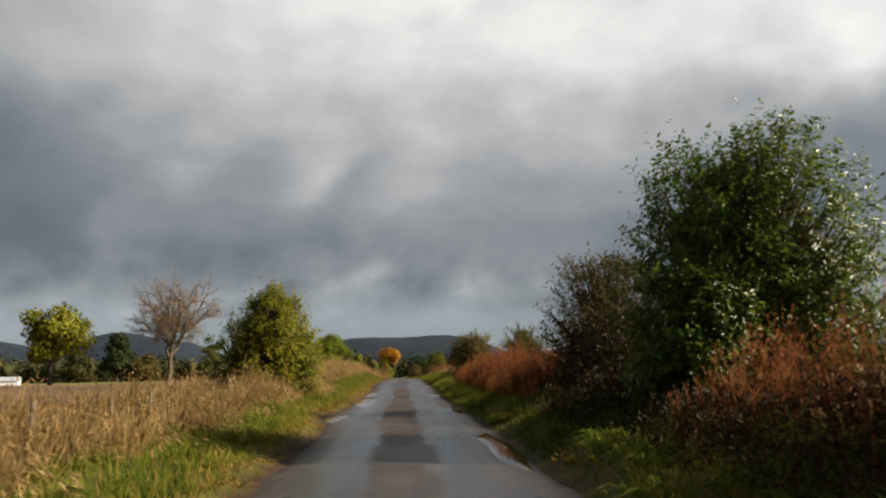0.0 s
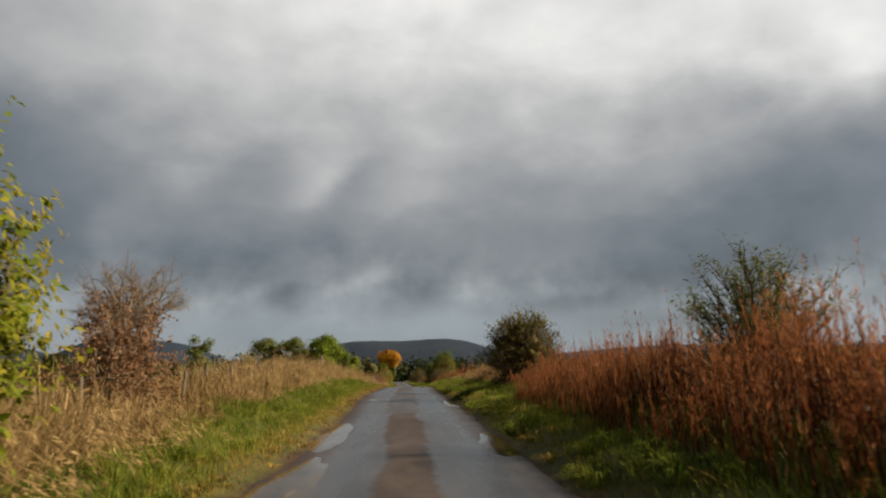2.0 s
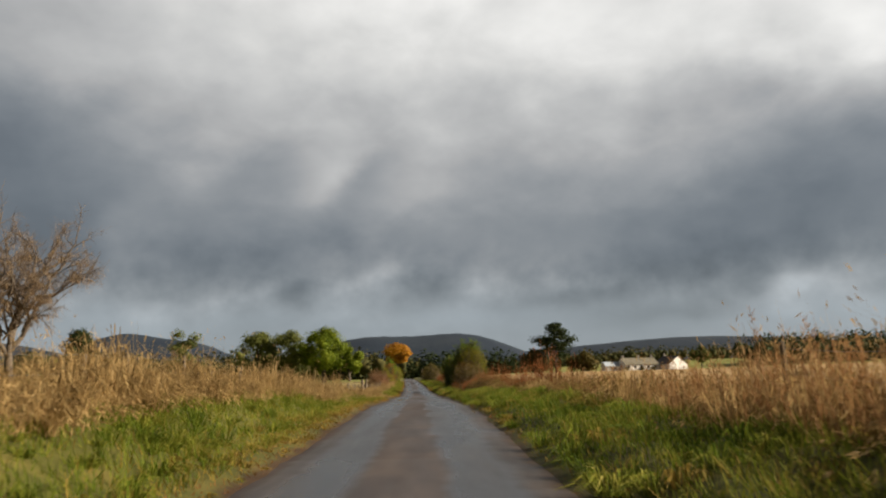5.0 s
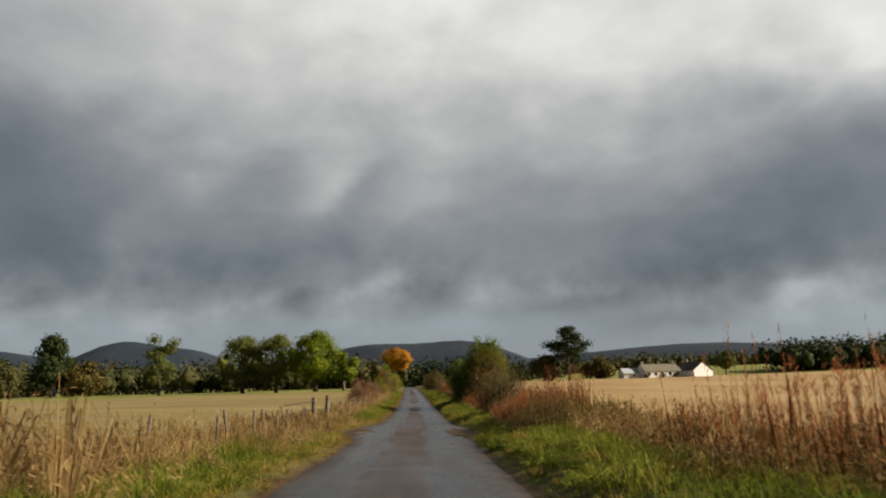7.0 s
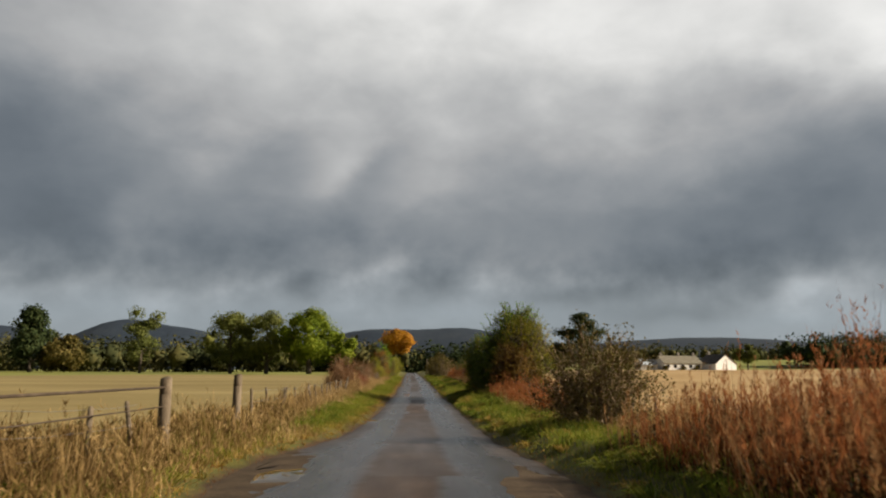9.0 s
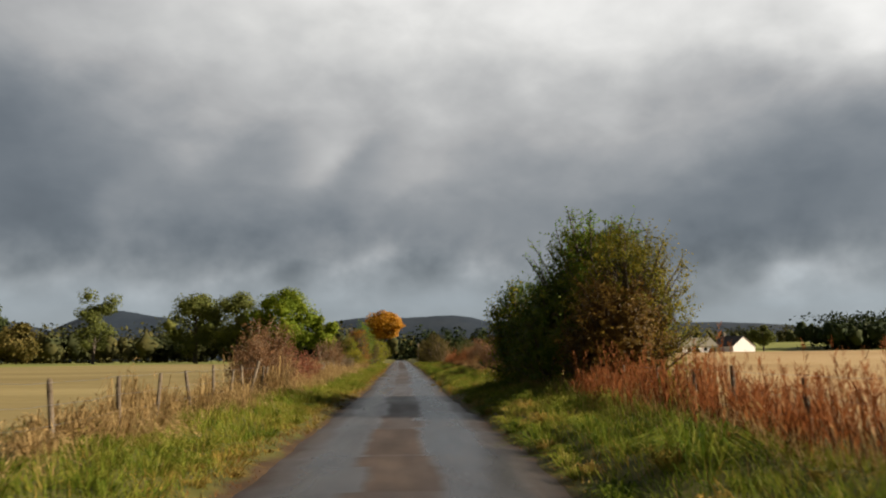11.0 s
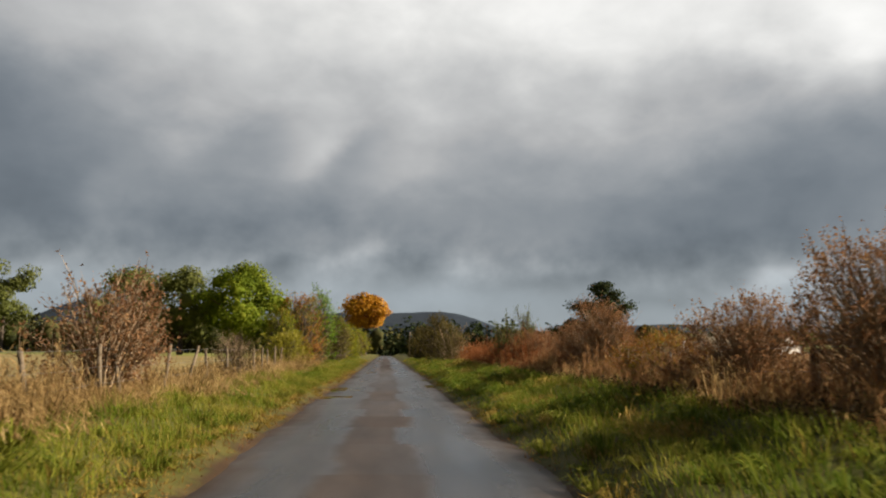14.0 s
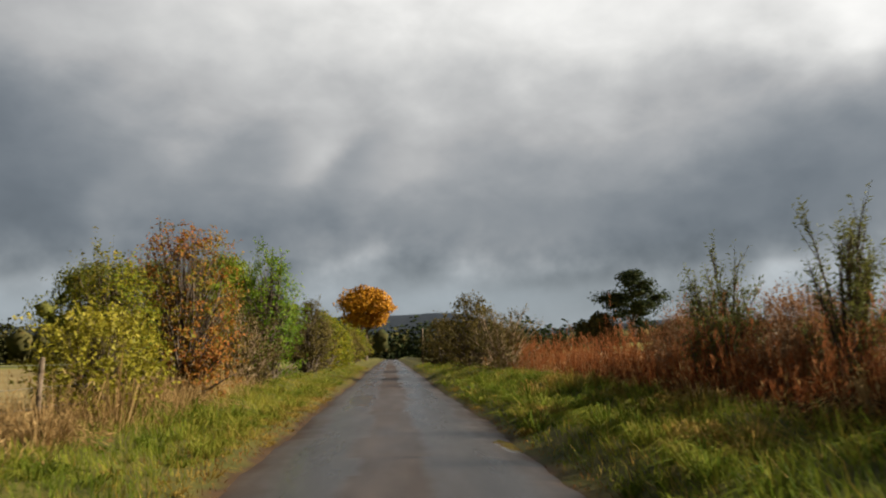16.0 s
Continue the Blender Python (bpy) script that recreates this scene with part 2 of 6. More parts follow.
def west_field():
    """Broken brown stubble that gives way, along a slanting ragged boundary, to standing pale stubble with drill lines."""
    m, k, b, out = material("west_field")
    pos = k.add("ShaderNodeNewGeometry").outputs["Position"]
    x, y, z = k.add("ShaderNodeSeparateXYZ", {0: pos}).outputs
    line_at = k.math("ADD", k.math("MULTIPLY_ADD", x, 1.3, -72.0), y)
    line_at = k.math("ADD", line_at, k.math("MULTIPLY_ADD", k.noise(pos, 0.3, 4.0), 5.0, -2.5))
    pale = k.math("MULTIPLY_ADD", line_at, 0.5, 0.5, clamp=True)
    p1, p2 = k.scaled(pos, (0.5, 1.0, 1.0)), k.scaled(pos, (0.25, 1.0, 1.0))
    f1 = k.math("ADD", k.math("MULTIPLY", k.noise(p1, 0.5, 5.0, 0.6), 0.65), k.math("MULTIPLY", k.noise(p1, 4.0, 4.0, 0.6), 0.35))
    f2 = k.math("ADD", k.math("MULTIPLY", k.noise(p2, 0.1, 5.0, 0.6), 0.65), k.math("MULTIPLY", k.noise(p2, 5.0, 4.0, 0.6), 0.35))
    brown = k.ramp(f1, [(0.32, (0.055, 0.034, 0.018)), (0.5, (0.13, 0.085, 0.048)), (0.66, (0.28, 0.20, 0.12))])
    straw_col = k.ramp(f2, [(0.3, (0.145, 0.11, 0.042)), (0.5, (0.205, 0.16, 0.066)), (0.7, (0.28, 0.225, 0.10))])
    k.link(k.mix(pale, brown, straw_col), b.inputs["Base Color"])
    b.inputs["Roughness"].default_value, b.inputs["Specular IOR Level"].default_value = 0.92, 0.12
    k.link(k.add("ShaderNodeBump", {"Height": f1, "Strength": 0.8, "Distance": 0.03}).outputs[0], b.inputs["Normal"])
    return m


def plain(name, col, rough=0.6, metal=0.0, spread=0.18, scale=6.0):
    m, k, b, out = material(name)
    pos = k.add("ShaderNodeNewGeometry").outputs["Position"]
    lo, hi = [tuple(c * f for c in col) for f in (1 - spread, 1 + spread)]
    k.link(k.ramp(k.noise(pos, scale, 5.0, 0.65), [(0.3, lo), (0.7, hi)]), b.inputs["Base Color"])
    b.inputs["Roughness"].default_value, b.inputs["Metallic"].default_value = rough, metal
    return m


def verge_ground():
    """Grassy earth that turns to bare brown mud, with a ragged edge, next to the asphalt."""
    m, k, b, out = material("verge_earth")
    pos = k.add("ShaderNodeNewGeometry").outputs["Position"]
    at = k.add("ShaderNodeAttribute")
    at.attribute_name = "edge"
    f = k.math("ADD", k.math("MULTIPLY", k.noise(pos, 1.5, 5.0, 0.6), 0.65), k.math("MULTIPLY", k.noise(pos, 30.0, 4.0, 0.6), 0.35))
    turf = k.ramp(f, [(0.3, (0.032, 0.038, 0.008)), (0.5, (0.074, 0.073, 0.015)), (0.7, (0.145, 0.112, 0.030))])
    mud = k.ramp(f, [(0.3, (0.022, 0.013, 0.007)), (0.5, (0.045, 0.026, 0.013)), (0.7, (0.085, 0.052, 0.025))])
    ragged = k.math("ADD", k.math("MULTIPLY_ADD", k.noise(pos, 1.1, 3.0), 0.55, -0.27), k.math("MULTIPLY_ADD", k.noise(pos, 9.0, 4.0), 0.3, -0.15))
    bare = k.ramp(k.math("ADD", at.outputs["Fac"], ragged), [(0.0, (1, 1, 1)), (0.2, (0, 0, 0))])
    k.link(k.mix(bare, turf, mud), b.inputs["Base Color"])
    b.inputs["Roughness"].default_value, b.inputs["Specular IOR Level"].default_value = 0.85, 0.15
    k.link(k.add("ShaderNodeBump", {"Height": f, "Strength": 0.5, "Distance": 0.03}).outputs[0], b.inputs["Normal"])
    return m


ASPHALT, WATER = asphalt(), water()
EARTH = verge_ground()
STUBBLE = rough_surface("stubble", [(0.3, (0.21, 0.135, 0.058)), (0.5, (0.31, 0.21, 0.095)), (0.7, (0.41, 0.295, 0.155))], 0.12, 5.0, 0.9, 0.5, (1.0, 0.25, 1.0))
FIELD_WEST = west_field()
PASTURE = rough_surface("far_pasture", [(0.3, (0.11, 0.12, 0.026)), (0.5, (0.17, 0.18, 0.042)), (0.7, (0.25, 0.225, 0.07))], 0.02, 1.0)
# moor colour with distance haze and cloud shadow painted in
HAZY_MOOR = rough_surface("hazy_heather_moor", [(0.3, (0.015, 0.023, 0.037)), (0.5, (0.022, 0.032, 0.047)), (0.7, (0.034, 0.043, 0.055))], 0.006, 0.06, 0.95, 0.2)
MUD = rough_surface("mud", [(0.3, (0.026, 0.018, 0.012)), (0.5, (0.055, 0.039, 0.024)), (0.7, (0.10, 0.074, 0.046))], 2.0, 25.0, 0.9, 0.6)
BARK = rough_surface("bark", [(0.3, (0.045, 0.035, 0.026)), (0.5, (0.10, 0.08, 0.06)), (0.7, (0.19, 0.155, 0.12))], 6.0, 50.0, 0.9, 0.6)
TWIG = rough_surface("pale_twigs", [(0.3, (0.13, 0.09, 0.055)), (0.5, (0.24, 0.175, 0.11)), (0.7, (0.36, 0.28, 0.19))], 3.0, 30.0, 0.9)
POST = rough_surface("weathered_wood", [(0.3, (0.06, 0.045, 0.03)), (0.5, (0.13, 0.10, 0.068)), (0.7, (0.24, 0.195, 0.14))], 5.0, 60.0, 0.85, 0.5, (1, 1, 0.25))
DARKPOST = rough_surface("dark_wet_and_shaded_wood", [(0.3, (0.025, 0.018, 0.012)), (0.5, (0.06, 0.043, 0.03)), (0.7, (0.12, 0.09, 0.06))], 5.0, 60.0, 0.7, 0.5, (1, 1, 0.25))
WIRE = plain("galvanised_wire", (0.22, 0.22, 0.22), 0.55, 0.7)
GRASS = leafy("verge_grass", [(0.0, (0.036, 0.066, 0.007)), (0.3, (0.10, 0.150, 0.016)), (0.55, (0.21, 0.232, 0.030)), (0.8, (0.36, 0.315, 0.066)), (1.0, (0.50, 0.40, 0.15))], 0.68, 0.36, 0.68, 0.05)
GRASS_EAST = leafy("lush_verge_grass", [(0.0, (0.026, 0.048, 0.006)), (0.3, (0.075, 0.122, 0.012)), (0.55, (0.16, 0.195, 0.022)), (0.8, (0.29, 0.27, 0.05)), (1.0, (0.45, 0.38, 0.13))], 0.65, 0.36, 0.6, 0.06)
GOLD = leafy("yellowed_grass", [(0.0, (0.085, 0.085, 0.014)), (0.3, (0.19, 0.15, 0.028)), (0.6, (0.33, 0.225, 0.052)), (1.0, (0.44, 0.32, 0.12))], 0.6, 0.3, 0.7, 0.05)
DEAD = leafy("dead_russet_grass", [(0.0, (0.07, 0.03, 0.012)), (0.4, (0.18, 0.085, 0.03)), (0.75, (0.31, 0.17, 0.06)), (1.0, (0.42, 0.28, 0.11))], 0.7, 0.25, 0.6, 0.04)
STRAW = leafy("dry_straw", [(0.0, (0.046, 0.027, 0.011)), (0.25, (0.15, 0.092, 0.035)), (0.55, (0.34, 0.225, 0.092)), (0.8, (0.53, 0.38, 0.18)), (1.0, (0.66, 0.52, 0.31))], 0.7, 0.38, 0.6, 0.05)
STRAW_PALE = leafy("pale_dry_straw", [(0.0, (0.065, 0.039, 0.016)), (0.25, (0.20, 0.126, 0.050)), (0.55, (0.43, 0.295, 0.128)), (0.8, (0.62, 0.455, 0.22)), (1.0, (0.72, 0.585, 0.36))], 0.7, 0.44, 0.6, 0.05)
RUST = leafy("rusty_willowherb", [(0.0, (0.036, 0.012, 0.005)), (0.25, (0.125, 0.039, 0.014)), (0.5, (0.28, 0.092, 0.029)), (0.75, (0.41, 0.165, 0.056)), (1.0, (0.54, 0.30, 0.13))], 0.7, 0.4, 0.55, 0.04)
# dark stem colour that also stands for shade low among the weeds
SHADED_STEM = leafy("dark_red_stems_and_shade", [(0.0, (0.03, 0.012, 0.006)), (0.5, (0.085, 0.032, 0.014)), (0.85, (0.17, 0.076, 0.035)), (1.0, (0.36, 0.22, 0.11))], 0.75, 0.1, 0.35, 0.04)
FLUFF = leafy("russet_seed_fluff", [(0.0, (0.13, 0.043, 0.017)), (0.4, (0.25, 0.092, 0.036)), (0.75, (0.37, 0.165, 0.072)), (1.0, (0.52, 0.32, 0.17))], 0.8, 0.5, 0.5, 0.03)
BROWN = leafy("withered_weeds", [(0.0, (0.034, 0.020, 0.008)), (0.35, (0.11, 0.066, 0.025)), (0.6, (0.22, 0.142, 0.054)), (0.8, (0.19, 0.17, 0.036)), (1.0, (0.40, 0.28, 0.13))], 0.7, 0.3, 0.45, 0.05)
LEAF_DARK = leafy("dark_green_leaves", [(0.0, (0.032, 0.070, 0.010)), (0.5, (0.080, 0.138, 0.018)), (0.85, (0.18, 0.225, 0.028)), (1.0, (0.34, 0.29, 0.04))], 0.38, 0.42, 0.35, 0.2)
LEAF_LIME = leafy("turning_green_leaves", [(0.0, (0.066, 0.105, 0.010)), (0.45, (0.175, 0.205, 0.017)), (0.8, (0.33, 0.275, 0.030)), (1.0, (0.38, 0.22, 0.045))], 0.5, 0.45, 0.45, 0.06)
LEAF_GREEN = leafy("fresh_green_leaves", [(0.0, (0.06, 0.13, 0.010)), (0.5, (0.13, 0.24, 0.016)), (1.0, (0.27, 0.31, 0.03))], 0.45, 0.45, 0.4)
LEAF_OLIVE = leafy("olive_brown_leaves", [(0.0, (0.034, 0.030, 0.011)), (0.4, (0.085, 0.075, 0.020)), (0.75, (0.17, 0.132, 0.040)), (1.0, (0.28, 0.19, 0.08))], 0.6, 0.3, 0.45, 0.06)
LEAF_RED = leafy("red_brown_leaves", [(0.0, (0.080, 0.042, 0.021)), (0.35, (0.18, 0.092, 0.044)), (0.7, (0.31, 0.168, 0.084)), (1.0, (0.42, 0.28, 0.14))], 0.6, 0.42, 0.45, 0.05)
LEAF_FLAME = leafy("orange_and_yellow_leaves", [(0.0, (0.07, 0.10, 0.012)), (0.35, (0.19, 0.17, 0.02)), (0.6, (0.34, 0.15, 0.03)), (0.85, (0.36, 0.11, 0.03)), (1.0, (0.42, 0.31, 0.05))], 0.5, 0.42, 0.6)
LEAF_ROSE = leafy("rosy_red_leaves", [(0.0, (0.10, 0.035, 0.02)), (0.4, (0.26, 0.085, 0.045)), (0.75, (0.42, 0.18, 0.11)), (1.0, (0.48, 0.31, 0.16))], 0.55, 0.4, 0.45)
LEAF_ORANGE = leafy("golden_orange_leaves", [(0.0, (0.24, 0.11, 0.012)), (0.5, (0.46, 0.22, 0.018)), (1.0, (0.58, 0.33, 0.03))], 0.5, 0.3, 0.3)
LEAF_YELLOW = leafy("pale_yellow_leaves", [(0.0, (0.13, 0.15, 0.015)), (0.5, (0.29, 0.27, 0.03)), (1.0, (0.42, 0.36, 0.05))], 0.5, 0.35, 0.4)
LEAF_LIMETREE = leafy("yellow_green_leaves", [(0.0, (0.08, 0.11, 0.010)), (0.5, (0.19, 0.20, 0.018)), (1.0, (0.34, 0.30, 0.03))], 0.5, 0.3, 0.35)
LEAF_OCHRE = leafy("yellow_olive_leaves", [(0.0, (0.055, 0.070, 0.010)), (0.4, (0.135, 0.135, 0.016)), (0.75, (0.26, 0.215, 0.026)), (1.0, (0.36, 0.24, 0.04))], 0.55, 0.4, 0.5, 0.06)
LEAF_RUSSET = leafy("russet_and_ochre_leaves", [(0.0, (0.045, 0.026, 0.010)), (0.35, (0.12, 0.070, 0.018)), (0.65, (0.24, 0.15, 0.032)), (1.0, (0.40, 0.30, 0.05))], 0.5, 0.42, 0.5)
HEDGE = leafy("faded_russet_hedge_leaves", [(0.0, (0.085, 0.042, 0.018)), (0.35, (0.23, 0.118, 0.050)), (0.7, (0.40, 0.235, 0.108)), (1.0, (0.54, 0.38, 0.20))], 0.65, 0.44, 0.5, 0.05)
LEAF_THICKET = leafy("dark_olive_thicket_leaves", [(0.0, (0.026, 0.056, 0.008)), (0.4, (0.070, 0.112, 0.013)), (0.75, (0.16, 0.175, 0.022)), (1.0, (0.30, 0.22, 0.035))], 0.6, 0.2, 0.5, 0.06)
# bramble leaves, near black: the undergrowth's shade is worked into the colour
BRAMBLE_SHADE = leafy("shaded_bramble_leaves", [(0.0, (0.012, 0.014, 0.006)), (0.5, (0.035, 0.030, 0.011)), (0.85, (0.085, 0.05, 0.02)), (1.0, (0.15, 0.13, 0.03))], 0.6, 0.1, 0.5)
LEAF_OAK = leafy("oak_leaves", [(0.0, (0.06, 0.105, 0.009)), (0.5, (0.145, 0.195, 0.016)), (1.0, (0.26, 0.27, 0.028))], 0.6, 0.3, 0.55, 0.05, 4.0)
LEAF_GREY = leafy("grey_green_leaves", [(0.0, (0.065, 0.08, 0.022)), (0.5, (0.125, 0.145, 0.039)), (1.0, (0.215, 0.215, 0.06))], 0.6, 0.3, 0.55, 0.05, 4.0)
LEAF_WOOD = leafy("mixed_woodland_leaves", [(0.0, (0.026, 0.038, 0.019)), (0.4, (0.050, 0.058, 0.026)), (0.7, (0.10, 0.092, 0.034)), (1.0, (0.155, 0.095, 0.044))], 0.8, 0.15, 0.9, 0.02, 9.0)
LEAF_FIR = leafy("conifer_needles", [(0.0, (0.015, 0.026, 0.011)), (0.5, (0.032, 0.048, 0.018)), (1.0, (0.066, 0.076, 0.027))], 0.7, 0.12, 0.4, 0.04)
HAZE_TWIG = leafy("fine_bare_twigs", [(0.0, (0.16, 0.11, 0.065)), (0.5, (0.26, 0.185, 0.11)), (1.0, (0.38, 0.28, 0.17))], 0.8, 0.3, 0.3)

# ---------------------------------------------------------------- shape of the land

ZR_Y = [-60, 0, 22, 40, 60, 78, 90, 110, 130, 155, 180, 210, 250, 300, 360, 420]
ZR_Z = [-0.3, 0.0, 0.25, 0.52, 0.95, 1.12, 1.02, 0.62, 0.31, 0.2, 0.38, 0.5, 0.72, 0.9, 1.0, 1.0]
_dy = np.arange(-80.0, 460.0, 1.0)
_dz = np.convolve(np.pad(np.interp(_dy, ZR_Y, ZR_Z), 10, mode="edge"), np.hanning(21) / np.hanning(21).sum(), mode="valid")


def road_z(y):
    return np.interp(y, _dy, _dz)


def road_x(y):
    """Middle line of the lane."""
    return np.interp(y, [-60, 0, 30, 60, 90, 125, 150, 180, 200, 250, 300, 400], [0.1, 0.1, -0.05, -0.1, 0.25, 0.42, 0.3, 0.05, -0.15, -0.9, -1.6, -3.0])


def half_width(y, side):
    w = 1.86 + 0.03 * np.sin(y * 0.9 + side) + 0.02 * np.sin(y * 2.3 + 2 * side) + 0.05 * np.sin(y * 0.21 + 4 * side)
    if side < 0:
        w = w + 0.45 * np.exp(-(((y - 21.5) / 2.5) ** 2)) + 0.9 * np.exp(-(((y - 110.5) / 5.0) ** 2))
    else:
        w = w + 0.45 * np.exp(-(((y - 108.0) / 4.5) ** 2))
    return w


def smooth(a, b, v):
    t = np.clip((v - a) / (b - a), 0, 1)
    return t * t * (3 - 2 * t)


def wave(x, y, s=1.0):
    """Cheap unevenness of about -1 to 1."""
    x, y = x * s, y * s
    return (np.sin(x * 1.7 + 0.6 * np.sin(y * 1.1)) * np.cos(y * 1.3 + 0.5 * np.sin(x * 0.7)) + 0.5 * np.sin(x * 3.9 + y * 2.7) * np.cos(y * 4.3 - x)) / 1.5


def bank(y, side):
    if side < 0:
        return np.interp(y, [-20, 10, 28, 42, 58, 74, 86, 100, 125, 145, 200, 260], [0.15, 0.15, 0.3, 0.5, 0.75, 0.7, 0.3, 0.12, 0.15, 0.3, 0.35, 0.4])
    return np.interp(y, [-20, 10, 30, 60, 76, 90, 125, 145, 200, 260], [0.45, 0.5, 0.5, 0.4, 0.25, 0.15, 0.15, 0.35, 0.35, 0.4])


def ground_z(x, y):
    x, y = np.asarray(x, float), np.asarray(y, float)
    dx = x - road_x(y)
    d = np.where(dx < 0, -dx - half_width(y, -1), dx - half_width(y, 1))
    b = np.where(dx < 0, bank(y, -1), bank(y, 1))
    crest = 1.75 + 0.45 * smooth(126, 138, y)
    ridge = 0.04 * smooth(0.0, 0.12, d) + 0.26 * smooth(0.05, 0.95, d) - 0.2 * smooth(crest, crest + 0.7, d)
    edge = np.where(dx < 0, 0.10 * smooth(0.0, 0.35, d), ridge)
    lumps = np.where(dx < 0, 0.05, 0.075) * wave(x, y, 1.3) + 0.04 * wave(x * 1.3 + 5, y, 2.6)
    near = road_z(y) + edge + b * smooth(np.where(dx < 0, 0.6, 1.1), 2.5, d) * (1 - 0.75 * smooth(3.5, 7.5, d)) + lumps * smooth(0.2, 1.2, d)
    left = 0.7 + 0.4 * smooth(150, 400, y) + 0 * x
    right = 0.6 + 1.7 * smooth(60, 270, y) + 1.5 * smooth(80, 260, x) * smooth(120, 300, y) + 4.5 * smooth(380, 470, y) * smooth(40, 110, x)
    far = np.where(dx < 0, left, right) + 0.25 * wave(x, y, 0.03)
    f = smooth(8.0, 60.0, np.abs(dx))
    z = near * (1 - f) + far * f
    return np.where(d < -0.32, road_z(y) - 0.12, np.where(d < 0, road_z(y) - 0.022, z))


# ---------------------------------------------------------------- mesh tools


def tri_mesh(name, verts, tris):
    verts, tris = np.asarray(verts, np.float32), np.asarray(tris, np.int32)
    me = bpy.data.meshes.new(name)
    me.vertices.add(len(verts))
    me.vertices.foreach_set("co", verts.ravel())
    me.loops.add(tris.size)
    me.loops.foreach_set("vertex_index", tris.ravel())
    me.polygons.add(len(tris))
    me.polygons.foreach_set("loop_start", np.arange(0, tris.size, 3, dtype=np.int32))
    me.update(calc_edges=True)
    return me


class Soup:
    """Gathers triangles for one mesh."""

    def __init__(self):
        self.v, self.t, self.n = [], [], 0

    def add(self, verts, tris):
        self.v.append(np.asarray(verts, float).reshape(-1, 3))
        self.t.append(np.asarray(tris, int).reshape(-1, 3) + self.n)
        self.n += len(self.v[-1])
        return self

    def mesh(self, name, mat, smooth_shade=False):
        me = tri_mesh(name, np.concatenate(self.v), np.concatenate(self.t))
        if smooth_shade:
            me.polygons.foreach_set("use_smooth", np.ones(len(me.polygons), bool))
        me.materials.append(mat)
        return me


_ico = bmesh.new()
bmesh.ops.create_icosphere(_ico, subdivisions=2, radius=1.0)
CORE_V = np.array([v.co for v in _ico.verts])
CORE_T = np.array([[v.index for v in f.verts] for f in _ico.faces])
_ico.free()


def cores(soup, centres, radii, rng, dent=(0.5, 1.1)):
    """Dented solid hearts of leaf masses, hidden under their outer leaves. radii: three for each centre."""
    n, m = len(centres), len(CORE_V)
    d = rng.uniform(*dent, (n, m, 1))
    soup.add((centres[:, None] + CORE_V[None] * d * radii[:, None]).reshape(-1, 3), (np.arange(n)[:, None, None] * m + CORE_T[None]).reshape(-1, 3))


def unit(v):
    return v / np.maximum(np.linalg.norm(v, axis=-1, keepdims=True), 1e-9)


def leaves(soup, p, d, length, width, rng, fold=0.25, normal=None):
    """Lance-shaped leaves, folded a little along the midrib: from p along d, their faces turned to normal where it is given."""
    n = len(p)
    if normal is None:
        s = unit(np.cross(d, rng.normal(size=(n, 3))))
    else:
        d = unit(d - 0.85 * (d * normal).sum(1, keepdims=True) * normal)
        s = unit(np.cross(d, normal))
    u = np.cross(s, d)
    length, width = np.broadcast_to(length, n)[:, None], np.broadcast_to(width, n)[:, None]
    mid = p + d * length * 0.5
    v = np.stack([p, mid + s * width / 2 + u * width * fold, p + d * length, mid - s * width / 2 + u * width * fold], 1)
    i = np.arange(n)[:, None] * 4
    soup.add(v, np.concatenate([i + [0, 1, 2], i + [0, 2, 3]], 1))


def blades(soup, p, h, w, lean, rng, bend=0.35):
    """Grass blades: a tapered strip in two pieces that bends over in its leaning direction."""
    n = len(p)
    a = rng.uniform(0, 2 * np.pi, n)
    s = np.stack([np.cos(a), np.sin(a), 0 * a], 1)
    up = np.array([0, 0, 1.0])
    h, w = np.broadcast_to(h, n)[:, None], np.broadcast_to(w, n)[:, None]
    mid = p + up * h * 0.55 + lean * h * 0.45
    tip = p + up * h * (1 - bend * np.linalg.norm(lean, axis=1, keepdims=True)) + lean * h * 1.25
    v = np.stack([p - s * w / 2, p + s * w / 2, mid + s * w * 0.36, mid - s * w * 0.36, tip], 1)
    i = np.arange(n)[:, None] * 5
    soup.add(v, np.concatenate([i + [0, 1, 2], i + [0, 2, 3], i + [3, 2, 4]], 1))


def spikes(soup, p, tip, w, rng):
    """One-triangle blades."""
    n = len(p)
    a = rng.uniform(0, 2 * np.pi, n)
    s = np.stack([np.cos(a), np.sin(a), 0 * a], 1) * np.broadcast_to(w, n)[:, None] / 2
    soup.add(np.stack([p - s, p + s, tip], 1), np.arange(n)[:, None] * 3 + [0, 1, 2])


def slips(soup, p, d, length, width, rng):
    """Small withered leaves and seed pods: one slanted triangle each, from p along d."""
    n = len(p)
    s = unit(np.cross(d, rng.normal(size=(n, 3))))
    length, width = np.broadcast_to(length, n)[:, None], np.broadcast_to(width, n)[:, None]
    soup.add(np.stack([p, p + d * length * 0.45 + s * width, p + d * length], 1), np.arange(n)[:, None] * 3 + [0, 1, 2])


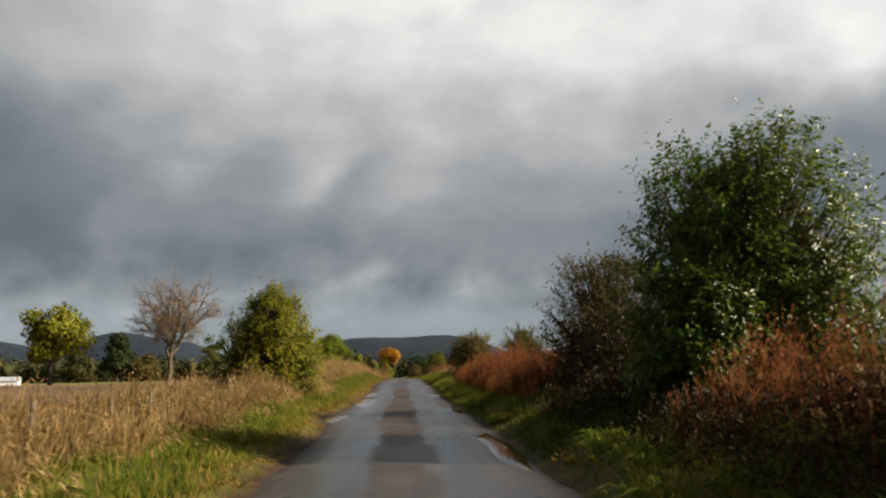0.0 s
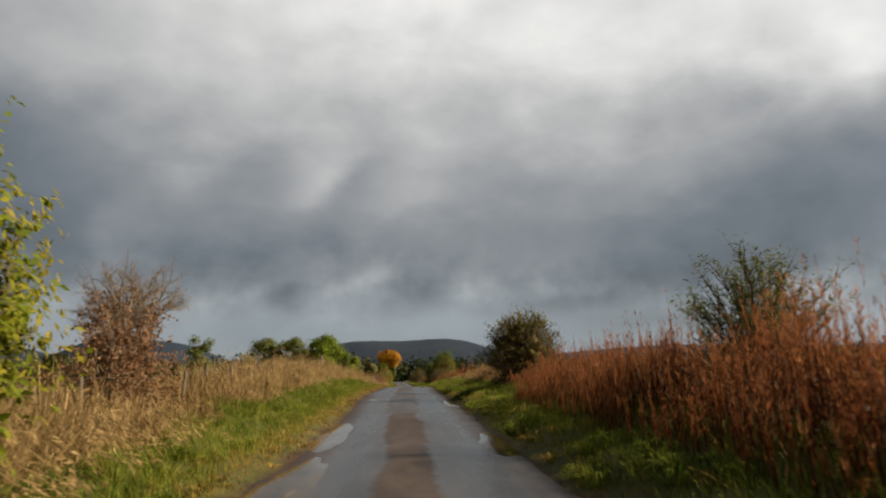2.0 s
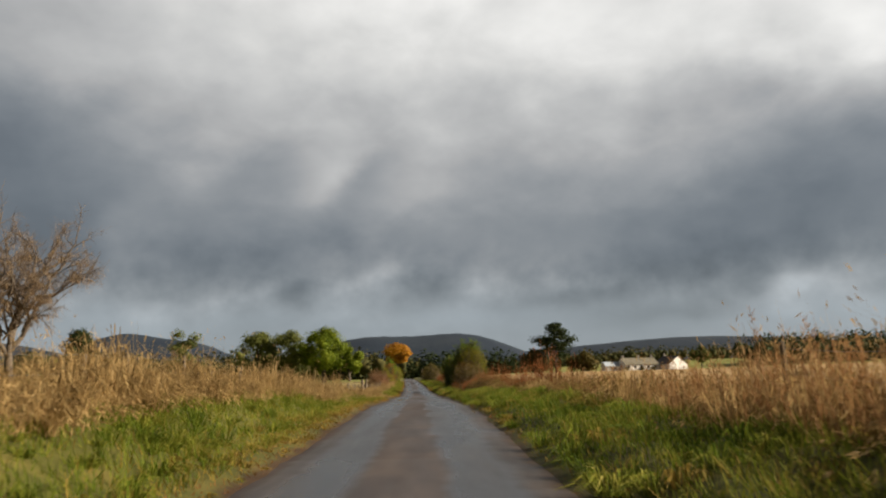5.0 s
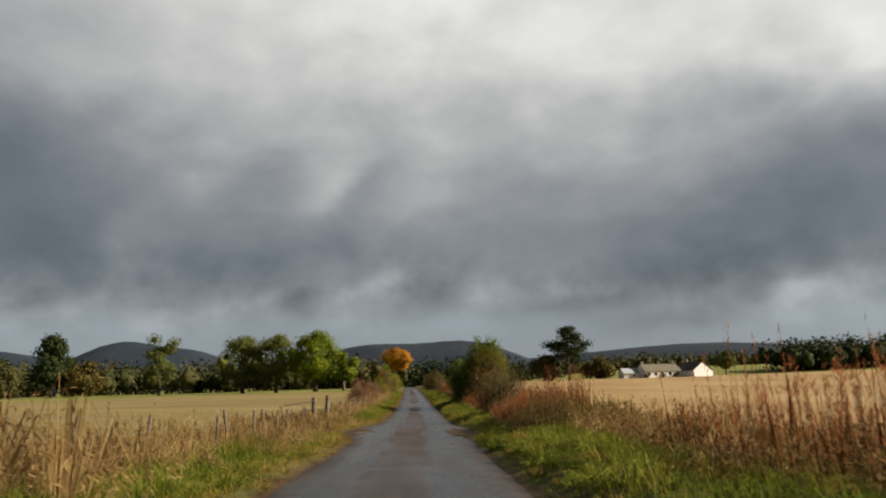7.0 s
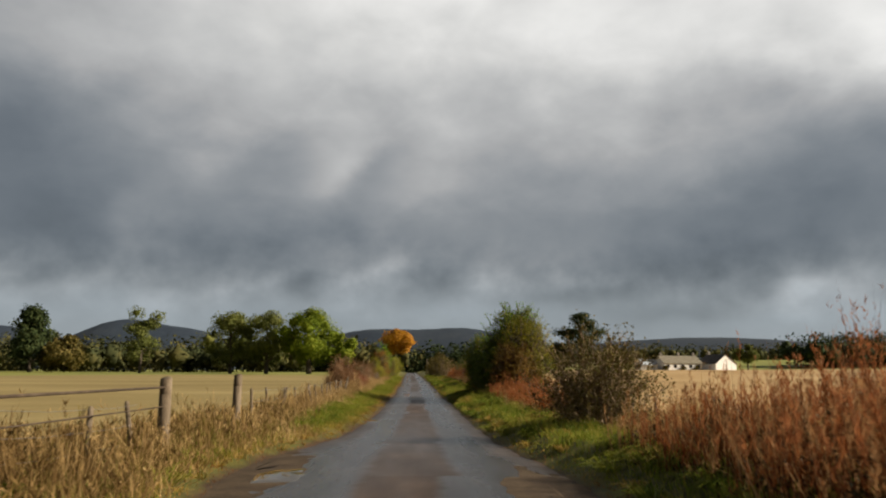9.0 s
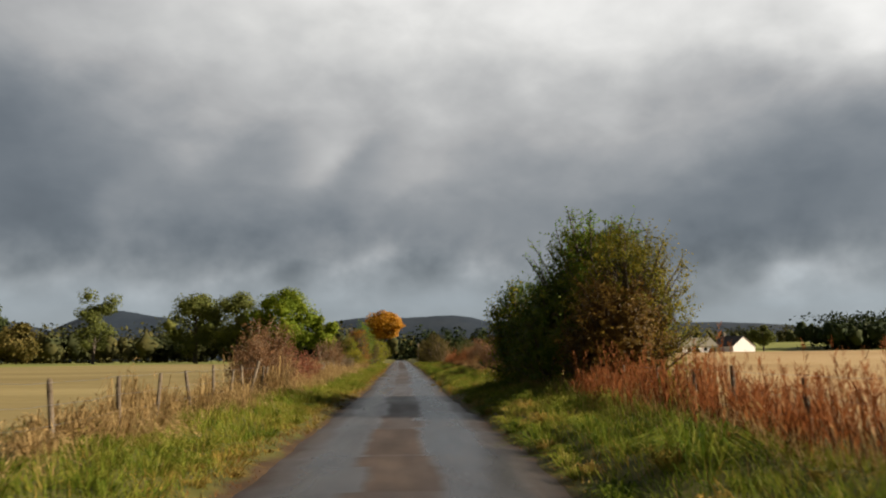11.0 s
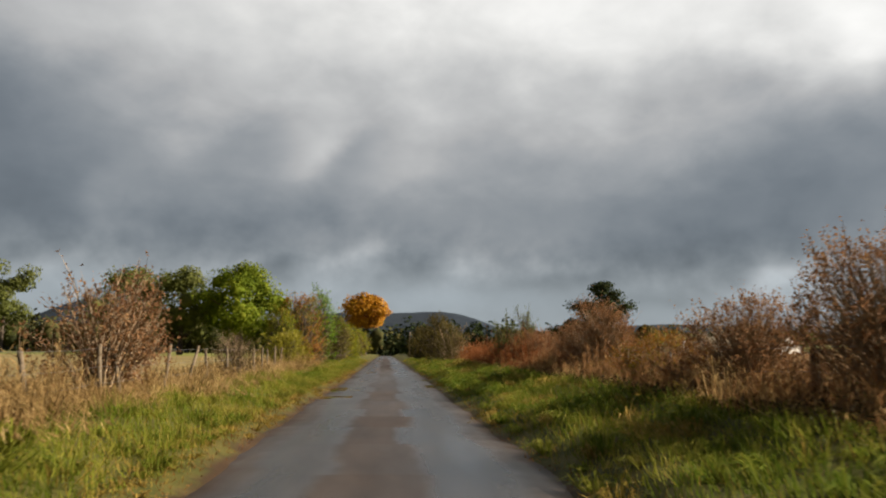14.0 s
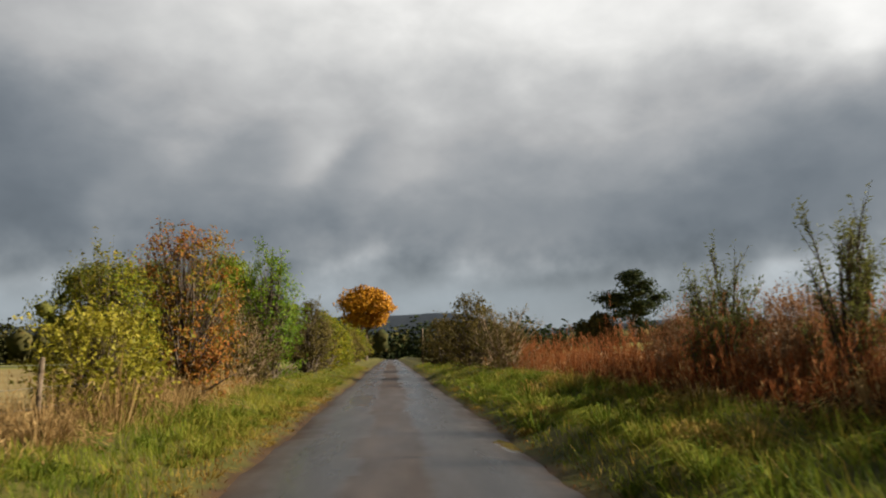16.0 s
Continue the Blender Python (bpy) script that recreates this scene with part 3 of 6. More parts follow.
def rods(soup, p0, p1, r0, r1, sides=4):
    """Tapered rods from p0 to p1."""
    n = len(p0)
    d = unit(p1 - p0)
    ref = np.where(np.abs(d[:, 2:3]) > 0.9, [[1.0, 0, 0]], [[0, 0, 1.0]])
    s = unit(np.cross(d, ref))
    u = np.cross(d, s)
    r0, r1 = np.broadcast_to(r0, n)[:, None, None], np.broadcast_to(r1, n)[:, None, None]
    a = np.arange(sides) * 2 * np.pi / sides
    ring = s[:, None] * np.cos(a)[None, :, None] + u[:, None] * np.sin(a)[None, :, None]
    v = np.concatenate([p0[:, None] + ring * r0, p1[:, None] + ring * r1], 1)
    k = np.arange(sides)
    q = np.concatenate([np.stack([k, (k + 1) % sides, sides + k], 1), np.stack([(k + 1) % sides, sides + (k + 1) % sides, sides + k], 1)])
    cap = np.stack([np.full(sides - 2, sides), sides + k[1:-1], sides + k[2:]], 1)
    q = np.concatenate([q, cap]).ravel()
    soup.add(v, np.arange(n)[:, None] * 2 * sides + q)


def part(name, mesh, parent, label=""):
    ob = new(name, mesh)
    ob.parent = parent
    return tagged(ob, label)


def thing(name, x, y, z, label, category, group="", turn=0.0):
    ob = new(name)
    ob.empty_display_size = 0.3
    ob.matrix_world = pose(x, y, z, 0, 0, turn)
    return tagged(ob, label, category, group)


def stuff(name, soup, mat, label, category):
    return tagged(new(name, soup.mesh(name, mat)), label, category, kind="stuff")


# ---------------------------------------------------------------- ground, lane, water, hills


def build_ground():
    xs = np.concatenate([np.arange(0, 9, 0.24), 9 * 1.3 ** np.arange(0, 25)])
    xs = np.unique(np.concatenate([-xs, xs]))
    ys = np.concatenate([-60 - 40 * 1.35 ** np.arange(13)[::-1], np.arange(-58, -6, 2.6), np.arange(-5.6, 232, 0.55), np.arange(232.5, 262, 2.0), 262 + 4 * 1.09 ** np.arange(0, 80)])
    gx, gy = np.meshgrid(xs, ys, indexing="ij")
    # the fine columns follow the lane
    off = road_x(gy) * np.clip(1 - np.abs(gx) / 40, 0, 1)
    x = gx + off
    z = ground_z(x, gy)
    v = np.stack([x, gy, z], -1).reshape(-1, 3)
    nx, ny = len(xs), len(ys)
    i = (np.arange(nx - 1)[:, None] * ny + np.arange(ny - 1)[None]).ravel()
    t = np.concatenate([np.stack([i, i + ny, i + ny + 1], 1), np.stack([i, i + ny + 1, i + 1], 1)])
    me = tri_mesh("ground", v, t)
    c = v[t].mean(1)
    d = np.abs(c[:, 0] - road_x(c[:, 1]))
    idx = np.zeros(len(t), int)
    rim = 7.0
    idx[(c[:, 0] > 0) & (d > rim)] = 1
    left = (c[:, 0] < 0) & (d > rim)
    idx[left] = 2
    idx[left & (c[:, 1] > 268 + 0.05 * c[:, 0])] = 3
    idx[(c[:, 0] > 0) & (c[:, 1] > 372)] = 3
    idx[(np.abs(c[:, 1]) > 700) | (np.abs(c[:, 0]) > 500)] = 3
    vx, vy = v[:, 0], v[:, 1]
    edge = np.where(vx < road_x(vy), road_x(vy) - vx - half_width(vy, -1), vx - road_x(vy) - half_width(vy, 1) + 0.12)
    me.attributes.new("edge", "FLOAT", "POINT").data.foreach_set("value", np.clip(edge, -1, 8).astype(np.float32))
    for m in (EARTH, STUBBLE, FIELD_WEST, PASTURE):
        me.materials.append(m)
    me.polygons.foreach_set("material_index", idx.astype(np.int32))
    me.polygons.foreach_set("use_smooth", np.ones(len(t), bool))
    tagged(new("ground", me), "open farmland with stubble fields and grassy verges", "ground", kind="structure")


def build_road():
    ys = np.arange(-40, 400, 0.4)
    u = np.linspace(-1, 1, 15)
    lw = half_width(ys, -1) + 0.05 * wave(ys * 3.1, ys) + 0.03 * np.sin(ys * 7.7)
    rw = half_width(ys, 1) + 0.05 * wave(ys * 2.7, ys + 40) + 0.03 * np.sin(ys * 6.9)
    x = road_x(ys)[:, None] + np.where(u < 0, u * lw[:, None], u * rw[:, None])
    z = road_z(ys)[:, None] + 0.035 * (1 - u**2)[None] + 0.004 * wave(x, ys[:, None], 1.5)
    z[:, [0, -1]] -= 0.012
    v = np.stack([x, np.broadcast_to(ys[:, None], x.shape), z], -1).reshape(-1, 3)
    n = len(u)
    i = (np.arange(len(ys) - 1)[:, None] * n + np.arange(n - 1)[None]).ravel()
    t = np.concatenate([np.stack([i, i + 1, i + n + 1], 1), np.stack([i, i + n + 1, i + n], 1)])
    me = tri_mesh("road", v, t)
    me.polygons.foreach_set("use_smooth", np.ones(len(t), bool))
    me.materials.append(ASPHALT)
    at = me.attributes.new("across", "FLOAT", "POINT")
    at.data.foreach_set("value", np.broadcast_to(u * 1.86, x.shape).astype(np.float32).ravel())
    tagged(new("road", me), "narrow wet grey asphalt lane with worn wheel tracks", "road", kind="structure")


def road_surface(x, y):
    """Height of the lane's surface."""
    dx = x - road_x(y)
    u = np.clip(dx / np.where(dx < 0, half_width(y, -1), half_width(y, 1)), -1, 1)
    return road_z(y) + 0.035 * (1 - u**2) + 0.004 * wave(x, y, 1.5) - 0.009 * smooth(0.86, 1.0, np.abs(u))


def puddle(x, y, rx, ry, seed, label="shallow puddle on the lane's broken edge", mat=None, lift=0.007):
    rng = np.random.default_rng(seed)
    a = np.linspace(0, 2 * np.pi, 64, endpoint=False)
    r = 1 + sum(rng.uniform(-0.3, 0.3) / j**0.5 * 0.6 * np.cos(j * a + rng.uniform(0, 6)) for j in range(2, 9))
    rings = np.array([0.12, 0.45, 0.75, 1.0])
    px = x + rx * rings[:, None] * r * np.cos(a)
    py = y + ry * rings[:, None] * r * np.sin(a)
    fall = np.array([1.0, 1.0, 0.8, -0.5])[:, None] * lift
    v = np.stack([px, py, road_surface(px, py) + fall], -1).reshape(-1, 3)
    k, n = np.arange(64), 64
    t = [np.stack([0 * k[:-2], k[1:-1], k[2:]], 1)]
    for j in range(3):
        i0, i1 = j * n + k, j * n + (k + 1) % n
        t += [np.stack([i0, i0 + n, i1 + n], 1), np.stack([i0, i1 + n, i1], 1)]
    me = tri_mesh("puddle", v, np.concatenate(t))
    me.polygons.foreach_set("use_smooth", np.ones(len(me.polygons), bool))
    me.materials.append(mat or WATER)
    tagged(new("mud_patch" if mat else "puddle", me), label, "mud" if mat else "puddle", kind="structure")


def hill(name, x0, x1, y0, depth, height, seed, label):
    """A moorland ridge, seen from afar."""
    nx, ny = 340, 14
    u, w = np.linspace(0, 1, nx), np.linspace(-1, 1, ny)
    U, W = np.meshgrid(u, w, indexing="ij")
    x = x0 + (x1 - x0) * U
    y = y0 + depth * W
    ridge = np.sin(np.pi * U) ** 0.62 * (0.92 + 0.06 * np.sin(U * 8 + 1.3 * seed) + 0.03 * np.sin(U * 17 + 2 * seed)) + 0.004 * wave(U * 60, W * 40 + seed)
    ridge = ridge + 0.003 * np.abs(wave(U * 210 + seed, W * 80)) * (0.5 + 0.5 * wave(U * 11, W + seed))
    z = height * ridge * np.cos(W * np.pi / 2) ** 0.8 - 8
    v = np.stack([x, y, z], -1).reshape(-1, 3)
    i = (np.arange(nx - 1)[:, None] * ny + np.arange(ny - 1)[None]).ravel()
    t = np.concatenate([np.stack([i, i + ny, i + ny + 1], 1), np.stack([i, i + ny + 1, i + 1], 1)])
    me = tri_mesh(name, v, t)
    me.polygons.foreach_set("use_smooth", np.ones(len(t), bool))
    me.materials.append(HAZY_MOOR)
    tagged(new(name, me), label, "hill", kind="structure")


build_ground()
build_road()
for i, (x, y, rx, ry) in enumerate([(-1.5, 30.2, 0.42, 4.2), (-1.62, 38.2, 0.38, 3.4), (1.58, 36.0, 0.38, 2.2), (-1.85, 21.0, 0.3, 1.4), (1.62, 12.6, 0.3, 2.6), (1.65, 24.0, 0.22, 2.0), (1.6, 50.5, 0.28, 2.4), (-1.2, 54.0, 0.45, 0.8),
                                    (-1.6, 109.6, 0.42, 0.9), (-1.25, 125.2, 0.3, 0.7), (1.95, 104.5, 0.3, 1.0), (-1.35, 179.4, 0.5, 0.75), (-1.6, 183.7, 0.42, 1.3), (1.6, 186.5, 0.22, 1.3), (1.6, 192.4, 0.2, 0.8), (1.75, 163.0, 0.18, 1.6)]):
    puddle(x, y, rx, ry, i)
hill("hill_centre", -610, 560, 3000, 500, 196, 1.0, "broad heather hill with painted haze in the distance")
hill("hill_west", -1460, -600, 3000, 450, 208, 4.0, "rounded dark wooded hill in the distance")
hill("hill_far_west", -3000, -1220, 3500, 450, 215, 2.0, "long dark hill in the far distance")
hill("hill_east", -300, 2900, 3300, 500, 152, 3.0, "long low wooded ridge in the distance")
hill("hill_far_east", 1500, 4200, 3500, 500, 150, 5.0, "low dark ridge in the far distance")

# ---------------------------------------------------------------- shrubs and trees


def shrub_meshes(rng, rx, ry, h, leaf, mat, stems, shoots, per_shoot, leaf_len, shoot_len, wood, low=0.1, upright=0.5, mantle=0.45, taper=0.0, heart=0):
    """Many-stemmed bush: stems that fan out, side shoots, a rounded mantle of outer shoots, and leaves along them."""
    th = rng.uniform(0, 2 * np.pi, stems)
    ph = np.sqrt(rng.uniform(0, 1, stems))
    lump = 1 + 0.16 * np.sin(th * 3 + rng.uniform(0, 6)) + 0.1 * np.sin(th * 5 + rng.uniform(0, 6))
    top = np.stack([rx * lump * ph * np.cos(th), ry * lump * ph * np.sin(th), h * (low + (0.92 - low) * np.sqrt(np.maximum(0, 1 - 0.9 * ph**3))) * rng.uniform(0.62, 1.04, stems)], 1)
    skirt = rng.uniform(0, 1, stems) < 0.36
    top[skirt] = np.stack([rx * lump * np.cos(th), ry * lump * np.sin(th), h * rng.uniform(0.06, 0.5, stems)], 1)[skirt] * np.where(np.arange(3) < 2, rng.uniform(0.6, 1.0, (skirt.sum(), 1)), 1.0)
    root = np.stack([rng.normal(0, 0.10 * rx, stems), rng.normal(0, 0.10 * ry, stems), np.full(stems, -0.1)], 1)
    ctrl = root * 0.5 + top * [0.38, 0.38, 0.62]
    ts = np.linspace(0, 1, 6)
    curve = ((1 - ts) ** 2)[:, None, None] * root + (2 * ts * (1 - ts))[:, None, None] * ctrl + (ts**2)[:, None, None] * top
    wood_soup, leaf_soup = Soup(), Soup()
    r = 0.012 * h
    for j in range(5):
        rods(wood_soup, curve[j], curve[j + 1], r * (1 - 0.17 * j), r * (1 - 0.17 * (j + 1)), 4)
    n = stems * shoots
    s = np.repeat(np.arange(stems), shoots)
    t = rng.uniform(0.18, 1.0, n) ** 0.7
    a = ((1 - t) ** 2)[:, None] * root[s] + (2 * t * (1 - t))[:, None] * ctrl[s] + (t**2)[:, None] * top[s]
    axis = np.stack([a[:, 0] / rx, a[:, 1] / ry, (a[:, 2] - 0.3 * h) / h], 1)
    d = unit(0.8 * axis + [0, 0, upright] + rng.normal(0, 0.5, (n, 3)))
    ln = shoot_len * rng.uniform(0.5, 1.25, n)
    ln = np.where(t > 0.9, ln * 0.85, ln)
    b, inner = a + d * ln[:, None], None
    if per_shoot >= 7 and low < 0.25:
        outer = rng.uniform(0, 1, n) < mantle
        v = unit(rng.normal(size=(n, 3)) * [1, 1, 1.1])
        v[:, 2] = np.where(v[:, 2] < -0.75, -v[:, 2], v[:, 2])
        bump = 0.86 + 0.2 * np.sin(4 * v[:, 0] + 3 * v[:, 2] + th[0]) * np.cos(3 * v[:, 1] - 2 * v[:, 2] + th[1]) + 0.11 * np.sin(9 * v[:, 0] + 7 * v[:, 1] + 8 * v[:, 2] + th[2])
        shell = v * bump[:, None] * [rx, ry, 0.5 * h] + [0, 0, 0.5 * h]
        start = shell * [0.78, 0.78, 0.86] + [0, 0, 0.03 * h]
        d2 = unit(v * [1, 1, 0.8] + [0, 0, 0.45] + rng.normal(0, 0.4, (n, 3)))
        inner = np.where(outer[:, None], shell * [0.3, 0.3, 0.55], a)
        a = np.where(outer[:, None], start, a)
        d = np.where(outer[:, None], d2, d)
        b = np.where(outer[:, None], start + d2 * (shoot_len * rng.uniform(0.4, 0.9, n) * np.where(rng.uniform(0, 1, n) < 0.14, 1.7, 1.0))[:, None], b)
        axis = np.where(outer[:, None], v, axis)
    b[:, 2] = np.maximum(b[:, 2], 0.12)
    spikes(wood_soup, a if inner is None else inner, b, 0.011 * h**0.5, rng)
    k = np.repeat(np.arange(n), per_shoot)
    f = rng.uniform(0.08, 1.05, len(k))
    p = a[k] + (b[k] - a[k]) * f[:, None]
    side = unit(np.cross(d[k], rng.normal(size=(len(k), 3))))
    ld = unit(d[k] * 0.55 + side * 0.8 + [0, 0, -0.12])
    L = leaf_len * rng.uniform(0.6, 1.3, len(k))
    out = unit(axis[k] * [1.0, 1.0, 0.7] + [0, 0, 0.3] + rng.normal(0, 0.42, (len(k), 3)))
    if leaf_len < 0.072:
        slips(leaf_soup, p, ld, L * 1.15, L * leaf * 1.25, rng)
    else:
        leaves(leaf_soup, p, ld, L, L * leaf, rng, 0.2, out)
    if heart:
        hv = unit(rng.normal(size=(heart, 3))) * rng.uniform(0.0, 0.52, (heart, 1))
        cores(leaf_soup, hv * [rx, ry, 0.5 * h] + [0, 0, 0.47 * h], rng.uniform(0.2, 0.34, (heart, 1)) * [rx, ry, 0.5 * h], rng, (0.5, 1.15))
    if taper:
        for piece in (wood_soup, leaf_soup):
            for v in piece.v:
                v[:, :2] *= (1 + 0.35 * taper - taper * np.clip(v[:, 2:] / h, 0, 1.1))
    return wood_soup.mesh("woody_frame", wood, True), leaf_soup.mesh("foliage", mat)


def bush(x, y, rx, ry, h, mat, label, seed, name="bush", leaf=0.5, stems=40, shoots=22, per_shoot=11, leaf_len=0.09, shoot_len=0.55, wood=None, low=0.1, upright=0.5, group="", mantle=0.45, taper=0.0, heart=0):
    rng = np.random.default_rng(seed)
    ob = thing(name, x, y, float(ground_z(x, y)), label, "bush", group)
    w, f = shrub_meshes(rng, rx, ry, h, leaf, mat, stems, shoots, per_shoot, leaf_len, shoot_len, wood or BARK, low, upright, mantle, taper, heart)
    part("woody_frame", w, ob)
    if per_shoot:
        part("foliage", f, ob)
    return ob


def tree(x, y, h, crown_r, mat, label, seed, name="tree", trunk=0.35, crown_from=0.28, lobes=16, quads=270, leaf=0.42, flat=0.8, shape="round", group="", limbs=9):
    """A standing tree: tapered trunk, limbs to each lobe of the crown, and lobes made of many leaf sprays."""
    rng = np.random.default_rng(seed)
    ob = thing(name, x, y, float(ground_z(x, y)), label, "tree", group)
    wood_soup, leaf_soup = Soup(), Soup()
    hs = np.linspace(-0.2, h * 0.72, 7)
    bend = np.cumsum(rng.normal(0, 0.015 * h, (7, 2)), 0) * np.linspace(0, 1, 7)[:, None]
    pts = np.concatenate([bend, hs[:, None]], 1)
    rr = trunk * np.linspace(1.15, 0.25, 7)
    for j in range(6):
        rods(wood_soup, pts[j : j + 1], pts[j + 1 : j + 2], rr[j], rr[j + 1], 8)
    c0, c1 = h * crown_from, h
    t = rng.uniform(0, 1, lobes)
    if shape == "round":
        prof = np.sqrt(np.maximum(0.05, 1 - (2 * t - 0.9) ** 2))
    elif shape == "cone":
        prof = 1.0 - 0.9 * t
    else:
        prof = 0.75 + 0.25 * np.sin(t * 9)
    ang = np.arange(lobes) * 2.4 + rng.uniform(-0.5, 0.5, lobes)
    rad = crown_r * prof * rng.uniform(0.25, 0.86, lobes)
    lc = np.stack([rad * np.cos(ang), rad * np.sin(ang), c0 + (c1 - c0) * (0.1 + 0.78 * t)], 1)
    lr = crown_r * rng.uniform(0.26, 0.46, lobes) * (0.55 + 0.45 * prof)
    for j in range(min(limbs, lobes)):
        hz = np.clip(lc[j, 2] - 0.25 * crown_r - 0.4 * rad[j], h * 0.16, h * 0.62)
        st = np.array([np.interp(hz, hs, pts[:, 0]), np.interp(hz, hs, pts[:, 1]), hz])
        md = st * 0.45 + lc[j] * 0.55 + [0, 0, 0.08 * crown_r]
        r0 = trunk * 0.42
        rods(wood_soup, st[None], md[None], r0, r0 * 0.6, 5)
        rods(wood_soup, md[None], lc[j][None], r0 * 0.6, r0 * 0.2, 5)
    k = np.repeat(np.arange(lobes), quads)
    dirs = unit(rng.normal(size=(len(k), 3)))
    shell = rng.uniform(0.35, 1.0, len(k)) ** 0.45 * (1 + 0.22 * np.sin(dirs[:, 0] * 6 + k) * np.cos(dirs[:, 2] * 5 + 2 * k))
    p = lc[k] + dirs * (lr[k] * shell)[:, None] * [1, 1, flat]
    d = unit(dirs + rng.normal(0, 0.7, dirs.shape))
    L = leaf * rng.uniform(0.6, 1.5, len(k))
    leaves(leaf_soup, p, d, L, L * 0.7, rng, 0.15, unit(0.6 * dirs + 0.5 * unit(p - [0, 0, 0.55 * h]) + rng.normal(0, 0.3, dirs.shape)))
    cores(leaf_soup, lc, np.stack([lr, lr, lr * flat], 1) * 0.5, rng)
    part("trunk", wood_soup.mesh("trunk", BARK, True), ob)
    part("crown", leaf_soup.mesh("crown", mat), ob)
    return ob


def bare_tree(x, y, h, spread, label, seed):
    """A nearly leafless broad tree: long rising limbs that fork down to a drooping haze of twigs."""
    rng = np.random.default_rng(seed)
    ob = thing("bare_tree", x, y, float(ground_z(x, y)), label, "tree")
    wood_soup, twig_soup = Soup(), Soup()
    level = [(np.array([0, 0, -0.2]), np.array([0.02, 0, 1.0]), h * 0.23, h * 0.021)]
    for depth in range(6):
        nxt = []
        for p, d, ln, r in level:
            q = p + d * ln
            m = (p + q) / 2 + rng.normal(0, ln * 0.06, 3)
            rods(wood_soup, p[None], m[None], r, r * 0.88, 7 if depth < 2 else 4)
            rods(wood_soup, m[None], q[None], r * 0.88, r * 0.74, 7 if depth < 2 else 4)
            nd = d + rng.normal(0, 0.2, 3) + [0, 0, 0.1]
            nxt.append((q, nd / np.linalg.norm(nd), ln * rng.uniform(0.78, 0.92), r * 0.72))
            for _ in range(3 if depth == 0 else 2):
                nd = d + rng.normal(0, 0.55, 3) * [spread, spread, 0.5]
                nd[2] = (max(nd[2], 0.02) + 0.1) if depth < 3 else nd[2] - 0.12
                f = rng.uniform(0.45, 1.0) if depth else rng.uniform(0.75, 1.0)
                nxt.append((p + (q - p) * f, nd / np.linalg.norm(nd), ln * rng.uniform(0.6, 0.85), r * 0.55))
        level = nxt
    k = np.repeat(np.arange(len(level)), 22)
    a = np.array([p for p, d, ln, r in level])
    b = np.array([p + d * ln for p, d, ln, r in level])
    rods(wood_soup, a, b, 0.022, 0.012, 3)
    f = rng.uniform(0.0, 1.05, len(k))
    st = a[k] + (b - a)[k] * f[:, None]
    d = unit((b - a)[k] / np.linalg.norm((b - a)[k], axis=1, keepdims=True) + rng.normal(0, 0.6, (len(k), 3)) + [0, 0, -0.55])
    L = h * 0.055 * rng.uniform(0.4, 1.4, len(k))
    spikes(twig_soup, st, st + d * L[:, None], 0.032, rng)
    part("trunk", wood_soup.mesh("limbs", BARK, True), ob)
    part("twig_haze", twig_soup.mesh("twig_haze", HAZE_TWIG), ob)


def woods(name, centres, h, mat, label, seed, cone=False, quads=60, leaf=1.2, wide=0.44, vary=(0.65, 1.15)):
    """Far woodland: many crowns that nobody could count."""
    rng = np.random.default_rng(seed)
    s = Soup()
    c = np.asarray(centres, float)
    n = len(c)
    hh = h * rng.uniform(*vary, n)
    cz = ground_z(c[:, 0], c[:, 1])
    k = np.repeat(np.arange(n), quads)
    if cone:
        t = rng.uniform(0, 1, len(k)) ** 1.4
        a = rng.uniform(0, 2 * np.pi, len(k))
        r = hh[k] * 0.27 * (1.03 - t) * rng.uniform(0.6, 1.1, len(k))
        p = np.stack([c[k, 0] + r * np.cos(a), c[k, 1] + r * np.sin(a), cz[k] + hh[k] * (0.02 + 0.97 * t)], 1)
        d = unit(np.stack([np.cos(a), np.sin(a), -0.35 + 0 * a], 1) + rng.normal(0, 0.35, (len(k), 3)))
    else:
        dirs = unit(rng.normal(size=(len(k), 3)))
        lump = 1 + 0.14 * np.sin(dirs[:, 0] * 5 + k) * np.cos(dirs[:, 2] * 6 + 3 * k)
        p = np.stack([c[k, 0], c[k, 1], cz[k] + hh[k] * 0.5], 1) + dirs * lump[:, None] * hh[k][:, None] * [wide, wide, 0.5]
        d = unit(dirs + rng.normal(0, 0.6, dirs.shape))
    p[:, 2] = np.maximum(p[:, 2], cz[k])
    L = leaf * rng.uniform(0.6, 1.6, len(k))
    face = unit(p - np.stack([c[k, 0], c[k, 1], cz[k] + 0.4 * hh[k]], 1)) + rng.normal(0, 0.35, p.shape)
    leaves(s, p, d, L, L * 0.75, rng, 0.15, unit(face))
    if not cone:
        cores(s, np.stack([c[:, 0], c[:, 1], cz + hh * 0.45], 1), hh[:, None] * [0.75 * wide, 0.75 * wide, 0.38], rng, (0.4, 1.0))
    rods(s, np.stack([c[:, 0], c[:, 1], cz - 0.3], 1), np.stack([c[:, 0], c[:, 1], cz + hh * 0.6], 1), 0.2, 0.08, 4)
    stuff(name, s, mat, label, "woodland")


def belt(x0, y0, x1, y1, depth, n, seed):
    rng = np.random.default_rng(seed)
    t = rng.uniform(0, 1, n)
    return np.stack([x0 + (x1 - x0) * t + rng.normal(0, depth * 0.3, n), y0 + (y1 - y0) * t + rng.uniform(0, depth, n)], 1)


# ---------------------------------------------------------------- grasses and weeds


